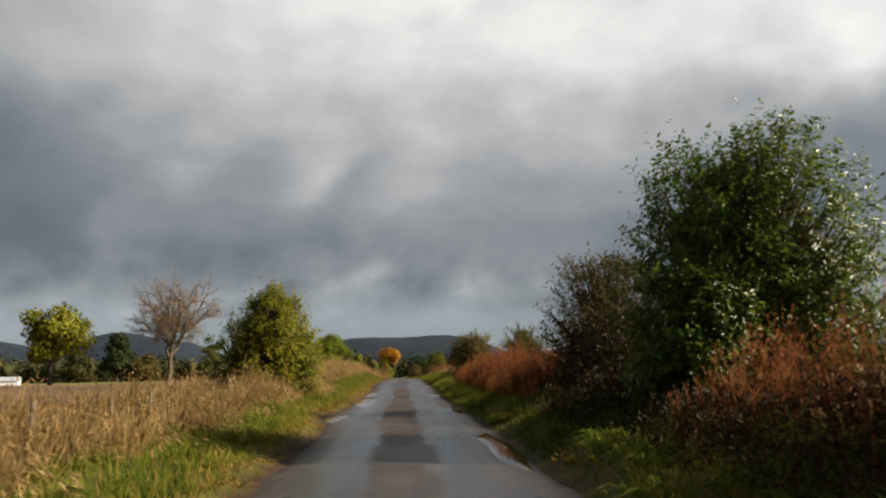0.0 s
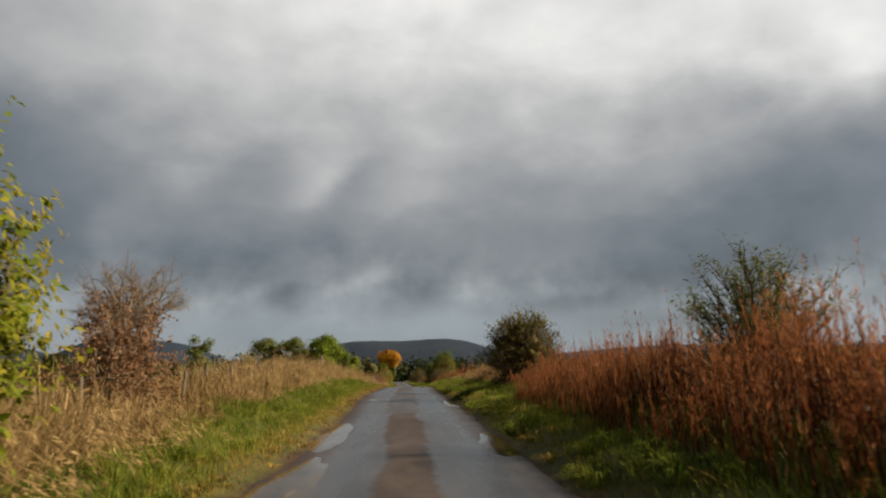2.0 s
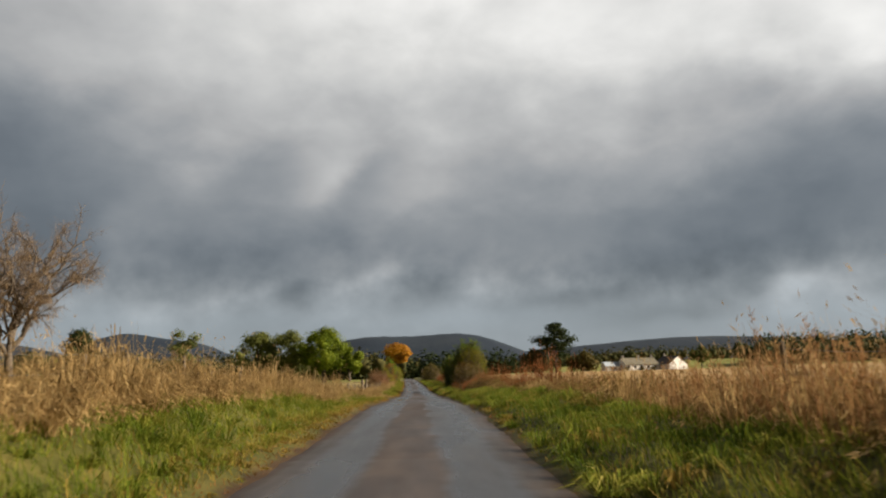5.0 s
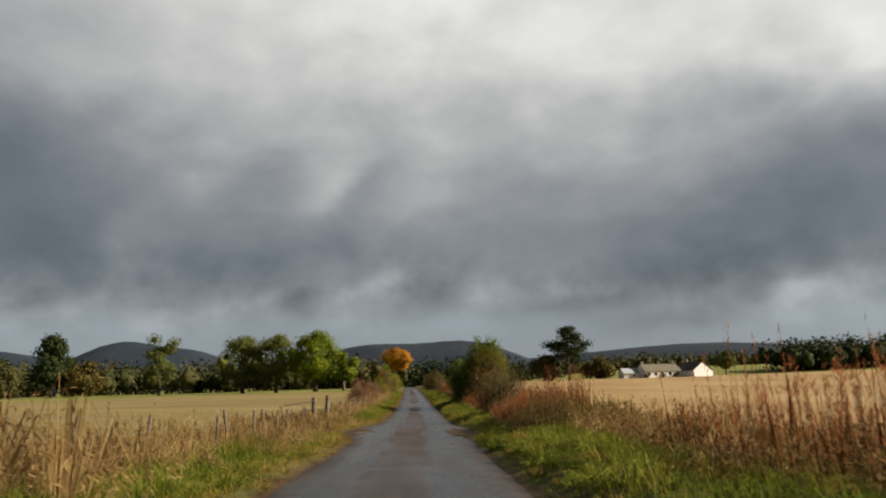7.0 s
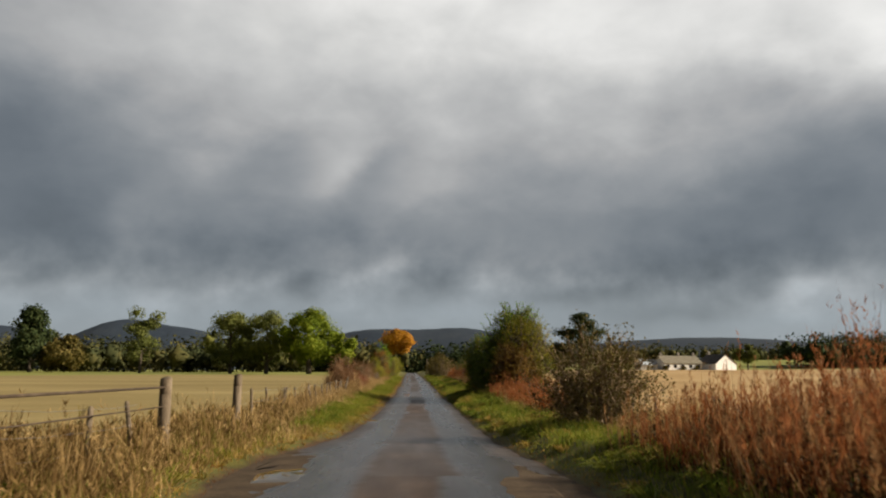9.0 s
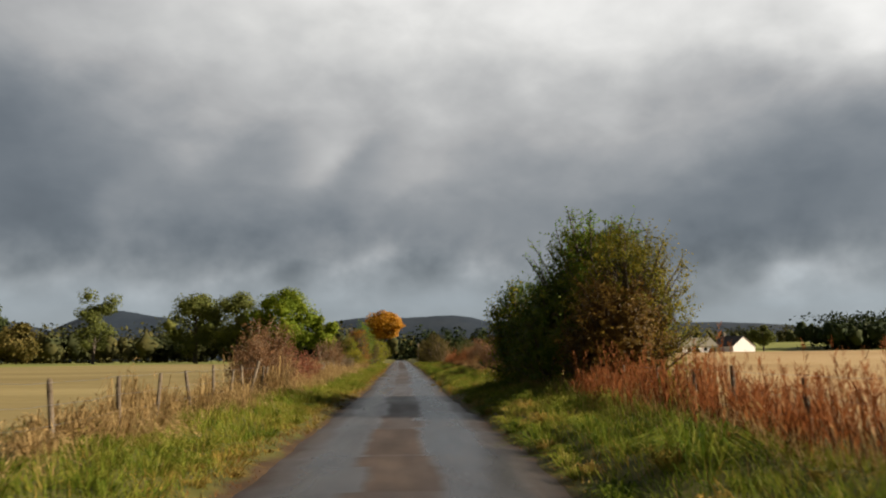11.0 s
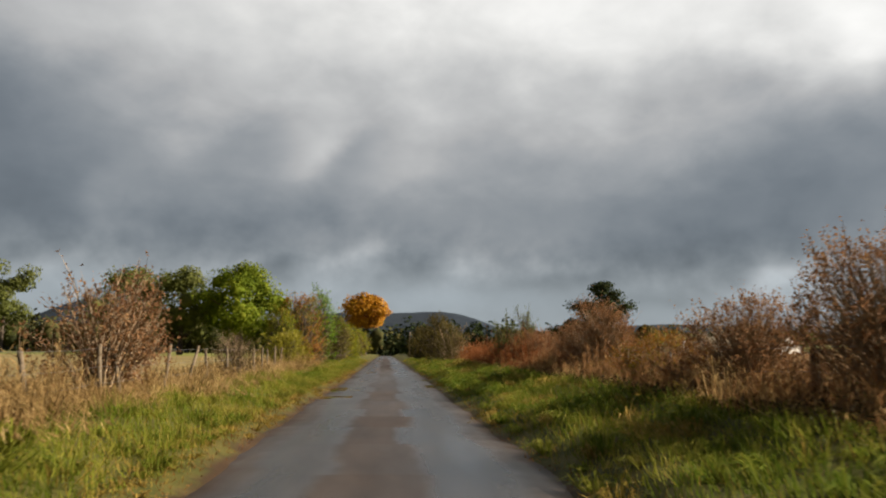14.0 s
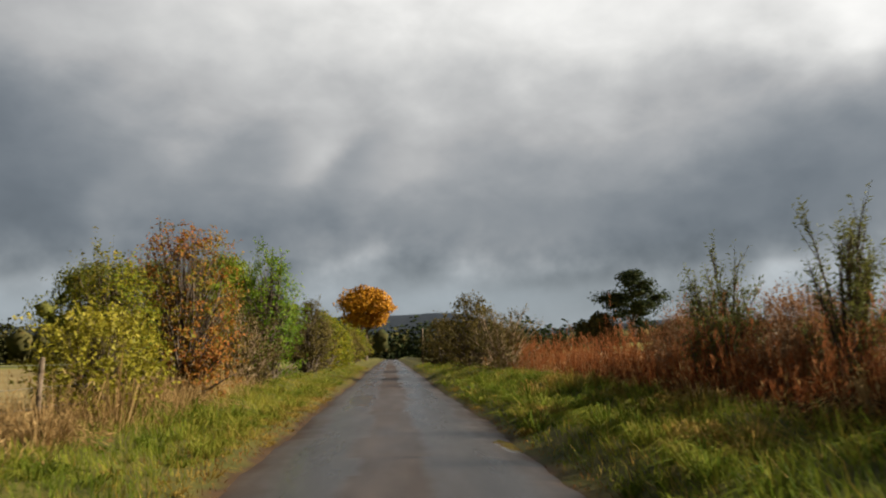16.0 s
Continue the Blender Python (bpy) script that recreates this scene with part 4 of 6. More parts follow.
def strip_points(rng, y0, y1, d0, d1, side, density, patch=0.5):
    """Points on a strip along the lane, d0 to d1 metres outside its edge; density per square metre, thinned in patches."""
    n = int((y1 - y0) * (d1 - d0) * density)
    y = rng.uniform(y0, y1, n)
    d = rng.uniform(d0, d1, n)
    keep = rng.uniform(0, 1, n) < 1 - patch * (0.5 - 0.5 * wave(d * 1.2 + side, y * 0.9, 0.8))
    y, d = y[keep], d[keep]
    x = road_x(y) + side * (half_width(y, side) + d)
    return np.stack([x, y, ground_z(x, y)], 1), d


def lean_of(rng, n, amount, wind=(-0.12, 0.05, 0.0)):
    a = rng.uniform(0, 2 * np.pi, n)
    r = np.abs(rng.normal(0, amount, n))
    return np.stack([r * np.cos(a), r * np.sin(a), 0 * a], 1) + np.array(wind)


def verge_grass(side, name, label, seed, y0=-2.0, y1=250.0):
    """Rough verge: short grass combed into lumps, tussocks, and a yellowed fringe next to the lane."""
    rng = np.random.default_rng(seed)
    s, g, r, lush = Soup(), Soup(), Soup(), Soup()
    east = side > 0
    for a, b, dens in ((y0, 60, 250), (60, 134, 220), (134, 205, 240), (205, y1, 70)):
        wide = 3.3 if east and a >= 130 else 2.3
        p, d = strip_points(rng, a, b, -0.10, wide, side, dens, 0.25)
        on = rng.uniform(0, 1, len(p)) < 0.2 + 0.8 * smooth(-0.1, 0.06 if east else 0.25, d + 0.12 * wave(p[:, 0] * 2, p[:, 1]))
        p, d = p[on], d[on]
        lump = np.clip(0.5 + 0.8 * wave(p[:, 0] * 2.3 + 3, p[:, 1] * 1.9), 0, 1.2)
        swell = 0.5 + 0.5 * wave(p[:, 0] * 0.9, p[:, 1] * 0.6)
        h = (0.03 + 0.03 * smooth(0.0, 0.7, d) + (0.075 * lump**2 + 0.04 * swell + 0.025) * smooth(0.1, 1.2, d)) * (1.6 if east else 1.5) * rng.uniform(0.6, 1.35, len(p))
        turn = 3.0 * wave(p[:, 0] * 1.1, p[:, 1] * 0.8, 1.6) + 3.4
        comb = np.stack([np.cos(turn), np.sin(turn), 0 * turn], 1) * 0.2
        lean = lean_of(rng, len(p), 0.55, (-0.05, 0.02, 0.0)) + comb
        gold = rng.uniform(0, 1, len(p)) < (0.3 if east else 0.88) * np.exp(-((d / (0.35 if east else 0.6)) ** 2)) + 0.04 + 0.10 * swell**2
        tip = p + np.array([0, 0, 1.0]) * h[:, None] + lean * h[:, None]
        w = 0.011 + 0.008 * rng.uniform(0, 1, len(p))
        dead = d + 0.16 * wave(p[:, 0] * 3, p[:, 1] * 1.1) + rng.normal(0, 0.06, len(p)) < (0.1 if east else 0.26)
        gold = gold & ~dead
        live = ~gold & ~dead
        deep = live & ((d > 0.75 + 0.45 * wave(p[:, 0], p[:, 1] * 0.7) + rng.normal(0, 0.15, len(p))) & (p[:, 1] < 134) | (east & ((p[:, 1] < 134) | (p[:, 1] > 167) | (rng.uniform(0, 1, len(p)) < 0.45))))
        live = live & ~deep
        spikes(lush, p[deep], tip[deep], w[deep], rng)
        spikes(s, p[live], tip[live], w[live], rng)
        spikes(g, p[gold], tip[gold], w[gold], rng)
        spikes(r, p[dead], tip[dead] - [0, 0, 0.01], w[dead], rng)
        # tussocks, each with some dead blades
        c, d = strip_points(rng, a, b, 0.35, wide, side, 4.2 if east else 3.0, 0.5)
        big = rng.uniform(0.6, 1.35, len(c)) * (1.1 if east else 0.9)
        k = np.repeat(np.arange(len(c)), 17)
        q = c[k] + np.stack([rng.normal(0, 0.07, len(k)), rng.normal(0, 0.07, len(k)), 0 * k], 1)
        ln = unit(q - c[k] + 1e-6) * [1, 1, 0] * rng.uniform(0.2, 1.3, len(k))[:, None] + lean_of(rng, len(k), 0.25)
        tall = rng.uniform(0.09, 0.25, len(k)) * big[k]
        pale = rng.uniform(0, 1, len(k)) < 0.2 + 0.3 * (rng.uniform(0, 1, len(c)) < 0.2)[k]
        rich = ~pale & ((q[:, 1] < 134) | (east & ((q[:, 1] > 167) | (rng.uniform(0, 1, len(q)) < 0.45))))
        blades(lush, q[rich], tall[rich], 0.011, ln[rich], rng)
        rest = ~pale & ~rich
        if rest.any():
            blades(s, q[rest], tall[rest], 0.011, ln[rest], rng)
        blades(g, q[pale], tall[pale] * 1.2, 0.009, ln[pale], rng)
    stuff(name + "_dead_edge", r, DEAD, "dead russet grass and leaves along the asphalt", "grass")
    if s.n:
        stuff(name, s, GRASS, label, "grass")
    stuff(name + "_lush", lush, GRASS_EAST, "rough lush green grass on the verge", "grass")
    stuff(name + "_fringe", g, GOLD, "yellowed autumn grass fringe beside the asphalt", "grass")


def mounds(side, y0, y1, d0, d1, density, size, rise, count, mat, seed, label, name="grass_mounds", category="grass", width=0.0115, seeds=0.0, patch=0.6):
    """Soft rounded tussocks: blades that spring from each heart and arch over to all sides."""
    rng = np.random.default_rng(seed)
    s = Soup()
    count, width = int(count * 0.8), width * 1.12
    c, d = strip_points(rng, y0, y1, d0, d1, side, density, patch)
    n = len(c)
    rad = size * rng.uniform(0.55, 1.45, n) * (0.85 + 0.35 * wave(c[:, 0] * 0.7, c[:, 1] * 0.5))
    high = rad * rise * rng.uniform(0.7, 1.25, n)
    comb = rng.normal(0, 0.35, (n, 2)) + [-0.18 * side, 0.0]
    k = np.repeat(np.arange(n), count)
    m = len(k)
    a = rng.uniform(0, 2 * np.pi, m)
    r = np.sqrt(rng.uniform(0, 1, m))
    out = np.stack([np.cos(a), np.sin(a)], 1) * r[:, None] + comb[k] * rng.uniform(0.3, 1.0, m)[:, None]
    root = c[k] + np.concatenate([out * (0.35 * rad[k])[:, None], np.full((m, 1), -0.02)], 1)
    up = high[k] * rng.uniform(0.5, 1.15, m) * (1.1 - 0.35 * r)
    mid = root + np.concatenate([out * (0.38 * rad[k])[:, None], up[:, None]], 1)
    tip = root + np.concatenate([out * (rad[k] * rng.uniform(0.75, 1.25, m))[:, None], (up * rng.uniform(0.35, 1.25, m) * (1.2 - 0.75 * r))[:, None]], 1)
    b = a + np.pi / 2 + rng.normal(0, 0.8, m)
    w = (width * rng.uniform(0.7, 1.4, m))[:, None] / 2
    t = np.stack([np.cos(b), np.sin(b), rng.normal(0, 0.2, m)], 1) * w
    v = np.stack([root - t * 0.7, root + t * 0.7, mid + t, mid - t, tip], 1)
    i = np.arange(m)[:, None] * 5
    s.add(v, np.concatenate([i + [0, 1, 2], i + [0, 2, 3], i + [3, 2, 4]], 1))
    if seeds:
        q = rng.uniform(0, 1, m) < seeds
        f = np.repeat(np.nonzero(q)[0], 3)
        slips(s, tip[f] + rng.normal(0, 0.02, (len(f), 3)), unit(tip[f] - mid[f] + rng.normal(0, 0.12, (len(f), 3))), rng.uniform(0.07, 0.17, len(f)), 0.017, rng)
    stuff(name, s, mat, label, category)


def straw(side, y0, y1, d0, d1, h, density, seed, label, mat=None, name="tall_dry_grass", lean=0.5):
    """Stands of tall dry grass: loose stalks, arching tufts and a matted floor."""
    rng = np.random.default_rng(seed)
    s = Soup()
    p, d = strip_points(rng, y0, y1, d0, d1, side, density * 0.24, 0.95)
    hh = h * rng.uniform(0.35, 1.15, len(p)) * (0.72 + 0.4 * wave(p[:, 0], p[:, 1], 1.1))
    ln = lean_of(rng, len(p), lean)
    fallen = rng.uniform(0, 1, len(p)) < 0.22
    ln[fallen] *= 2.6
    hh[fallen] *= 0.55
    # tufts
    c, d = strip_points(rng, y0, y1, d0, d1, side, density * 0.075, 0.7)
    k = np.repeat(np.arange(len(c)), 9)
    out = lean_of(rng, len(k), 0.11, (0, 0, 0))
    tuft_h = (h * rng.uniform(0.4, 1.2, len(c)) * (0.7 + 0.4 * wave(c[:, 0], c[:, 1], 1.1)))[k]
    tuft_lean = (lean_of(rng, len(c), 0.35))[k]
    p = np.concatenate([p, c[k] + out])
    hh = np.concatenate([hh, tuft_h * rng.uniform(0.55, 1.1, len(k))])
    ln = np.concatenate([ln, tuft_lean + out * rng.uniform(1.0, 4.0, len(k))[:, None]])
    n = len(p) - len(k)
    spikes(s, p[:n], p[:n] + (ln[:n] + [0, 0, 1.0]) * hh[:n, None], 0.013, rng)
    blades(s, p[n:], hh[n:], rng.uniform(0.007, 0.013, len(k)), ln[n:], rng)
    q, d = strip_points(rng, y0, y1, d0 - 0.2, d1, side, density * 0.75, 0.3)
    tip = q + np.stack([rng.normal(0, 0.22, len(q)), rng.normal(0, 0.22, len(q)), rng.uniform(0.03, 0.45, len(q)) * h], 1)
    spikes(s, q, tip, 0.019, rng)
    m = rng.uniform(0, 1, len(p)) < 0.4
    tip = p[m] + np.array([0, 0, 1.0]) * hh[m][:, None] * 0.93 + ln[m] * hh[m][:, None] * 1.1
    slips(s, tip, unit(ln[m] + [0, 0, 0.7] + rng.normal(0, 0.25, (m.sum(), 3))), rng.uniform(0.07, 0.17, m.sum()), 0.016, rng)
    stuff(name, s, mat or STRAW, label, "tall grass")


def willowherb(side, y0, y1, d0, d1, h, density, seed, label, mat=None, name="willowherb", leafs=11, name_cat="weeds", shortest=0.4, fine=1.0):
    """Tall withered herbs in drifts: upright stems, shrivelled leaves that hang along them, and narrow seed spikes."""
    rng = np.random.default_rng(seed)
    s = Soup()
    p, d = strip_points(rng, y0, y1, d0, d1, side, density, 0.7)
    n = len(p)
    hh = h * rng.uniform(shortest, 1.0, n) ** 0.8 * (0.8 + 0.34 * wave(p[:, 0], p[:, 1], 0.9)) * np.where(rng.uniform(0, 1, n) < 0.06, 1.28, 1.0)
    for by, half, cut in ((12.6, 3.4, 0.72), (21.5, 2.0, 0.35), (52.3, 2.3, 0.5), (59.5, 1.8, 0.5)):
        if side > 0:
            hh = hh * (1 - cut * np.exp(-(((p[:, 1] - by) / half) ** 4)))
    hh = hh * (0.5 + 0.5 * smooth(d0, d0 + 1.1, d))
    ln = lean_of(rng, n, 0.13, (-0.05, 0.03, 0))
    top = p + np.array([0, 0, 1.0]) * hh[:, None] + ln * hh[:, None]
    stalks = s if mat else Soup()
    spikes(stalks, p - [0, 0, 0.05], top, 0.022, rng)
    twin = rng.normal(0, 0.05, (n, 3)) * [1, 1, 0]
    spikes(stalks, p + twin, top * [1, 1, 1] + twin * 2.4 - [0, 0, 0.12] * hh[:, None], 0.018, rng)
    k = np.repeat(np.arange(n), leafs)
    f = rng.uniform(0.08 if mat else 0.3, 0.88, len(k))
    q = p[k] + (top - p)[k] * f[:, None]
    a = rng.uniform(0, 2 * np.pi, len(k))
    up = np.where(rng.uniform(0, 1, len(k)) < 0.45, -1.0, 1.0) * rng.uniform(1.6, 5.0, len(k))
    slips(s, q, unit(np.stack([np.cos(a), np.sin(a), up], 1)), fine * rng.uniform(0.12, 0.30, len(k)) * (1.3 - 0.6 * f), 0.0135 * fine, rng)
    # seed spikes close to the stem
    m = np.repeat(np.nonzero(rng.uniform(0, 1, n) < 0.85)[0], 11)
    q = p[m] + (top - p)[m] * (1 - 0.26 * rng.uniform(0, 1, len(m)) ** 1.4)[:, None]
    a = rng.uniform(0, 2 * np.pi, len(m))
    tips = s if mat else Soup()
    slips(tips, q, unit(np.stack([np.cos(a) * 0.45, np.sin(a) * 0.45, 0.9 + 0 * a], 1)), fine**0.5 * rng.uniform(0.08, 0.17, len(m)), 0.013 * fine**0.5, rng)
    stuff(name, s, mat or RUST, label, name_cat)
    if not mat:
        stuff("willowherb_stems", stalks, SHADED_STEM, "dark red brown standing stems of withered willowherb", name_cat)
        stuff("seed_fluff", tips, FLUFF, "pale pinkish seed heads of withered willowherb", name_cat)


def undergrowth(side, y0, y1, d0, d1, h, seed, label, per_metre=420, mat=None):
    """A dense low tangle of small leaves and broken stalks at the foot of the hedge."""
    rng = np.random.default_rng(seed)
    s = Soup()
    n = int((y1 - y0) * per_metre * 1.4)
    y, d = rng.uniform(y0, y1, n), rng.uniform(d0, d1, n)
    x = road_x(y) + side * (half_width(y, side) + d)
    hill_h = h * (0.62 + 0.3 * wave(x, y, 0.9) + 0.25 * wave(x + 3, y, 2.2)) * np.sqrt(np.clip((d - d0) / (0.3 * (d1 - d0)), 0.05, 1))
    p = np.stack([x, y, ground_z(x, y) + hill_h * rng.uniform(0.03, 1.0, n) ** 0.7], 1)
    dr = unit(rng.normal(size=(n, 3)) * [1, 1, 1.3])
    slips(s, p, dr, rng.uniform(0.05, 0.13, n), rng.uniform(0.010, 0.028, n), rng)
    stuff("bramble_undergrowth", s, mat or BRAMBLE_SHADE, label, "undergrowth")


# ---------------------------------------------------------------- fences, gate, cottage


def post_mesh(r, h, seed, mat, sides=8):
    rng = np.random.default_rng(seed)
    s = Soup()
    zs = np.array([-0.3, 0.3 * h, 0.8 * h, h - 0.02, h])
    rr = r * np.array([1.05, 1.0, 0.98, 0.95, 0.8])
    off = np.cumsum(rng.normal(0, 0.006, (5, 2)), 0)
    pts = np.concatenate([off, zs[:, None]], 1)
    for j in range(4):
        rods(s, pts[j : j + 1], pts[j + 1 : j + 2], rr[j], rr[j + 1], sides)
    return s.mesh("post", mat)


STOBS = [post_mesh(0.036, 1.0, 11 + i, POST) for i in range(4)]
# stobs in darker wood, which paints the shade on their near side
SHADED_STOBS = [post_mesh(0.055, 1.0, 21 + i, DARKPOST) for i in range(4)]


def fence(pts, label, seed, wires=(0.35, 0.65, 0.98), stobs=STOBS, h=1.0):
    """Stock fence: a wooden stob at each of the points, and wires between."""
    rng = np.random.default_rng(seed)
    ob = thing("fence", pts[0][0], pts[0][1], float(ground_z(*pts[0])), label, "fence")
    o = np.array([pts[0][0], pts[0][1], float(ground_z(*pts[0]))])
    pos = np.array([[x, y, float(ground_z(x, y))] for x, y in pts]) - o
    for q in pos:
        m = part("post", stobs[rng.integers(4)], ob)
        m.matrix_local = pose(*q, rng.normal(0, 5), rng.normal(0, 5), rng.uniform(0, 360)) @ Matrix.Diagonal((1, 1, h * rng.uniform(0.9, 1.1), 1))
    for w in wires:
        s = Soup()
        a, b = pos[:-1] + [0, 0, w * h], pos[1:] + [0, 0, w * h]
        mid = (a + b) / 2 - [0, 0, 0.02]
        rods(s, a, mid, 0.003, 0.003, 3)
        rods(s, mid, b, 0.003, 0.003, 3)
        part("wire", s.mesh("wire", WIRE), ob, "thin galvanised wire")
    return ob


def line(y0, y1, step, x_off, side, seed, jitter=0.12):
    """Fence points along the lane."""
    rng = np.random.default_rng(seed)
    ys = np.arange(y0, y1, step) + rng.normal(0, 2 * jitter, len(np.arange(y0, y1, step)))
    return [(float(road_x(y)) + side * (x_off + rng.normal(0, 0.04)), float(y)) for y in ys]


def box_mesh(name, lo, hi, mat, bevel=0.01):
    bm = bmesh.new()
    bmesh.ops.create_cube(bm, size=1.0)
    lo, hi = Vector(lo), Vector(hi)
    bmesh.ops.transform(bm, matrix=Matrix.Translation((lo + hi) / 2) @ Matrix.Diagonal((*(hi - lo), 1)), verts=bm.verts)
    if bevel:
        bmesh.ops.bevel(bm, geom=bm.edges[:], offset=bevel, segments=1, affect="EDGES")
    me = bpy.data.meshes.new(name)
    bm.to_mesh(me)
    bm.free()
    me.materials.append(mat)
    return me


def poly_mesh(name, verts, faces, mat):
    me = bpy.data.meshes.new(name)
    me.from_pydata(verts, [], faces)
    me.update()
    me.materials.append(mat)
    return me


WHITEWASH = plain("whitewashed_harling", (0.86, 0.87, 0.86), 0.85, 0.0, 0.05, 2.0)
SLATE = rough_surface("slate", [(0.3, (0.10, 0.092, 0.07)), (0.5, (0.17, 0.155, 0.115)), (0.7, (0.25, 0.225, 0.17))], 1.2, 8.0, 0.6, 0.4)
# darker copy of the slate, with the roof slope's shade in its colour
SHADED_SLATE = rough_surface("shaded_slate", [(0.3, (0.03, 0.026, 0.024)), (0.5, (0.055, 0.048, 0.044)), (0.7, (0.09, 0.08, 0.075))], 1.2, 8.0, 0.7, 0.4)
GLASS_DARK = plain("dark_window_glass", (0.02, 0.022, 0.025), 0.08)
PALE_ROOF = plain("pale_sheet_roof", (0.40, 0.45, 0.50), 0.5, 0.0, 0.12, 1.5)
STONE = rough_surface("grey_stone", [(0.3, (0.14, 0.125, 0.11)), (0.5, (0.24, 0.22, 0.19)), (0.7, (0.36, 0.33, 0.29))], 2.0, 12.0)


def cottage_block(name, x, y, length, depth, eave, ridge, turn, label, roof_mat, chimneys, windows, gable_end=True):
    """A low whitewashed range; its length runs along its own x."""
    z = float(ground_z(x, y)) - 0.1
    ob = thing(name, x, y, z, label, "house", "farm buildings across the fields", turn)
    L, D = length / 2, depth / 2
    wall = poly_mesh("wall", [(-L, -D, 0), (L, -D, 0), (L, D, 0), (-L, D, 0), (-L, -D, eave), (L, -D, eave), (L, D, eave), (-L, D, eave), (-L, 0, ridge - 0.1), (L, 0, ridge - 0.1)],
                     [(0, 1, 5, 4), (1, 2, 6, 9, 5), (2, 3, 7, 6), (3, 0, 4, 8, 7)], WHITEWASH)
    part("wall", wall, ob)
    e, t = 0.2, 0.18
    k = (ridge - eave) / D
    for s in (-1, 1):
        yo, zo = s * (D + e), eave - e * k + 0.02
        v = [(-L - e, yo, zo), (L + e, yo, zo), (L + e, 0, ridge + 0.02), (-L - e, 0, ridge + 0.02)]
        v += [(a, b, c + t) for a, b, c in v]
        part("roof", poly_mesh("roof", v, [(0, 1, 2, 3), (7, 6, 5, 4), (0, 4, 5, 1), (1, 5, 6, 2), (3, 2, 6, 7), (0, 3, 7, 4)], roof_mat), ob, "slate roof slope")
    for cx in chimneys:
        c = part("chimney", box_mesh("chimney", (cx - 0.45, -0.35, ridge - 0.5), (cx + 0.45, 0.35, ridge + 1.0), STONE, 0.03), ob, "stone chimney stack")
        for px in (-0.2, 0.2):
            s = Soup()
            rods(s, np.array([[cx + px, 0, ridge + 0.98]]), np.array([[cx + px, 0, ridge + 1.4]]), 0.13, 0.11, 8)
            part("chimney_pot", s.mesh("chimney_pot", STONE), c)
    for wx, wide in windows:
        w = part("window", box_mesh("window", (wx - wide / 2 - 0.08, -D - 0.04, 0.85), (wx + wide / 2 + 0.08, -D + 0.04, eave - 0.35), STONE, 0.01), ob)
        part("pane", box_mesh("pane", (wx - wide / 2, -D - 0.06, 0.93), (wx + wide / 2, -D - 0.045, eave - 0.43), GLASS_DARK, 0), w, "dark glass pane")
    return ob


# ---------------------------------------------------------------- things: hedges and bushes, right of the lane
bush(7.2, 5.2, 1.9, 2.0, 4.6, LEAF_DARK, "dark green leafy bush beside the lane", 20, stems=60, shoots=20, per_shoot=9, leaf_len=0.115, shoot_len=0.7, leaf=0.45)
bush(6.25, 13.0, 2.5, 2.7, 5.4, LEAF_DARK, "tall dark green leafy bush beside the lane", 21, heart=16, stems=140, shoots=23, per_shoot=12, leaf_len=0.115, shoot_len=0.6, leaf=0.42)
bush(6.1, 22.0, 2.0, 2.1, 4.4, LEAF_OLIVE, "olive brown thorn bush with thinning leaves", 22, heart=4, stems=110, shoots=28, per_shoot=10, leaf_len=0.06, shoot_len=0.55, low=0.05)
# near-black leaves put the thorn bush's shade into the colour
bush(5.2, 18.6, 1.3, 1.9, 2.1, BRAMBLE_SHADE, "bramble thicket below a thorn bush, shade in its colour", 23, stems=60, shoots=22, per_shoot=9, leaf_len=0.07, low=0.03)
bush(4.6, 11.6, 1.05, 1.3, 2.4, LEAF_DARK, "low dark green shoots before a tall bush", 37, heart=6, stems=56, shoots=20, per_shoot=10, leaf_len=0.11, shoot_len=0.5, low=0.03)
bush(5.6, 34.0, 1.0, 1.0, 2.8, LEAF_GREY, "wispy grey green willow behind red weeds", 24, stems=70, shoots=20, per_shoot=13, leaf_len=0.075, leaf=0.24, upright=1.4, low=0.3, taper=-0.6)
bush(4.7, 52.3, 1.75, 1.8, 3.05, LEAF_OLIVE, "rounded olive brown hawthorn beside the lane", 25, heart=18, stems=90, shoots=30, per_shoot=13, leaf_len=0.05, shoot_len=0.5)
bush(5.7, 59.5, 1.4, 1.6, 3.4, LEAF_RED, "red brown thorn with yellow green top", 26, stems=90, shoots=28, per_shoot=5, leaf_len=0.06, wood=TWIG)
bush(5.9, 59.8, 1.3, 1.4, 3.9, LEAF_LIME, "yellow green leafy crown above a thorn", 36, stems=60, shoots=20, per_shoot=10, leaf_len=0.08, low=0.55)
bush(4.6, 116.0, 1.5, 1.5, 2.5, LEAF_OLIVE, "nearly bare windswept hawthorn", 27, stems=80, shoots=34, per_shoot=4, leaf_len=0.06, wood=TWIG, shoot_len=0.6)
bush(6.7, 146.6, 2.1, 4.0, 6.0, LEAF_THICKET, "big dense dark green roadside thicket", 28, heart=40, stems=130, shoots=22, per_shoot=11, leaf_len=0.105, shoot_len=0.6, leaf=0.55)
bush(6.5, 146.6, 1.8, 3.4, 6.5, LEAF_GREEN, "leafy green shoots above the thicket", 31, stems=44, shoots=20, per_shoot=9, leaf_len=0.10, shoot_len=0.55, leaf=0.5, low=0.7)
bush(6.7, 142.6, 1.9, 2.2, 5.1, LEAF_OCHRE, "yellow olive leafy side of the thicket", 35, heart=10, stems=84, shoots=22, per_shoot=10, leaf_len=0.09, leaf=0.5)
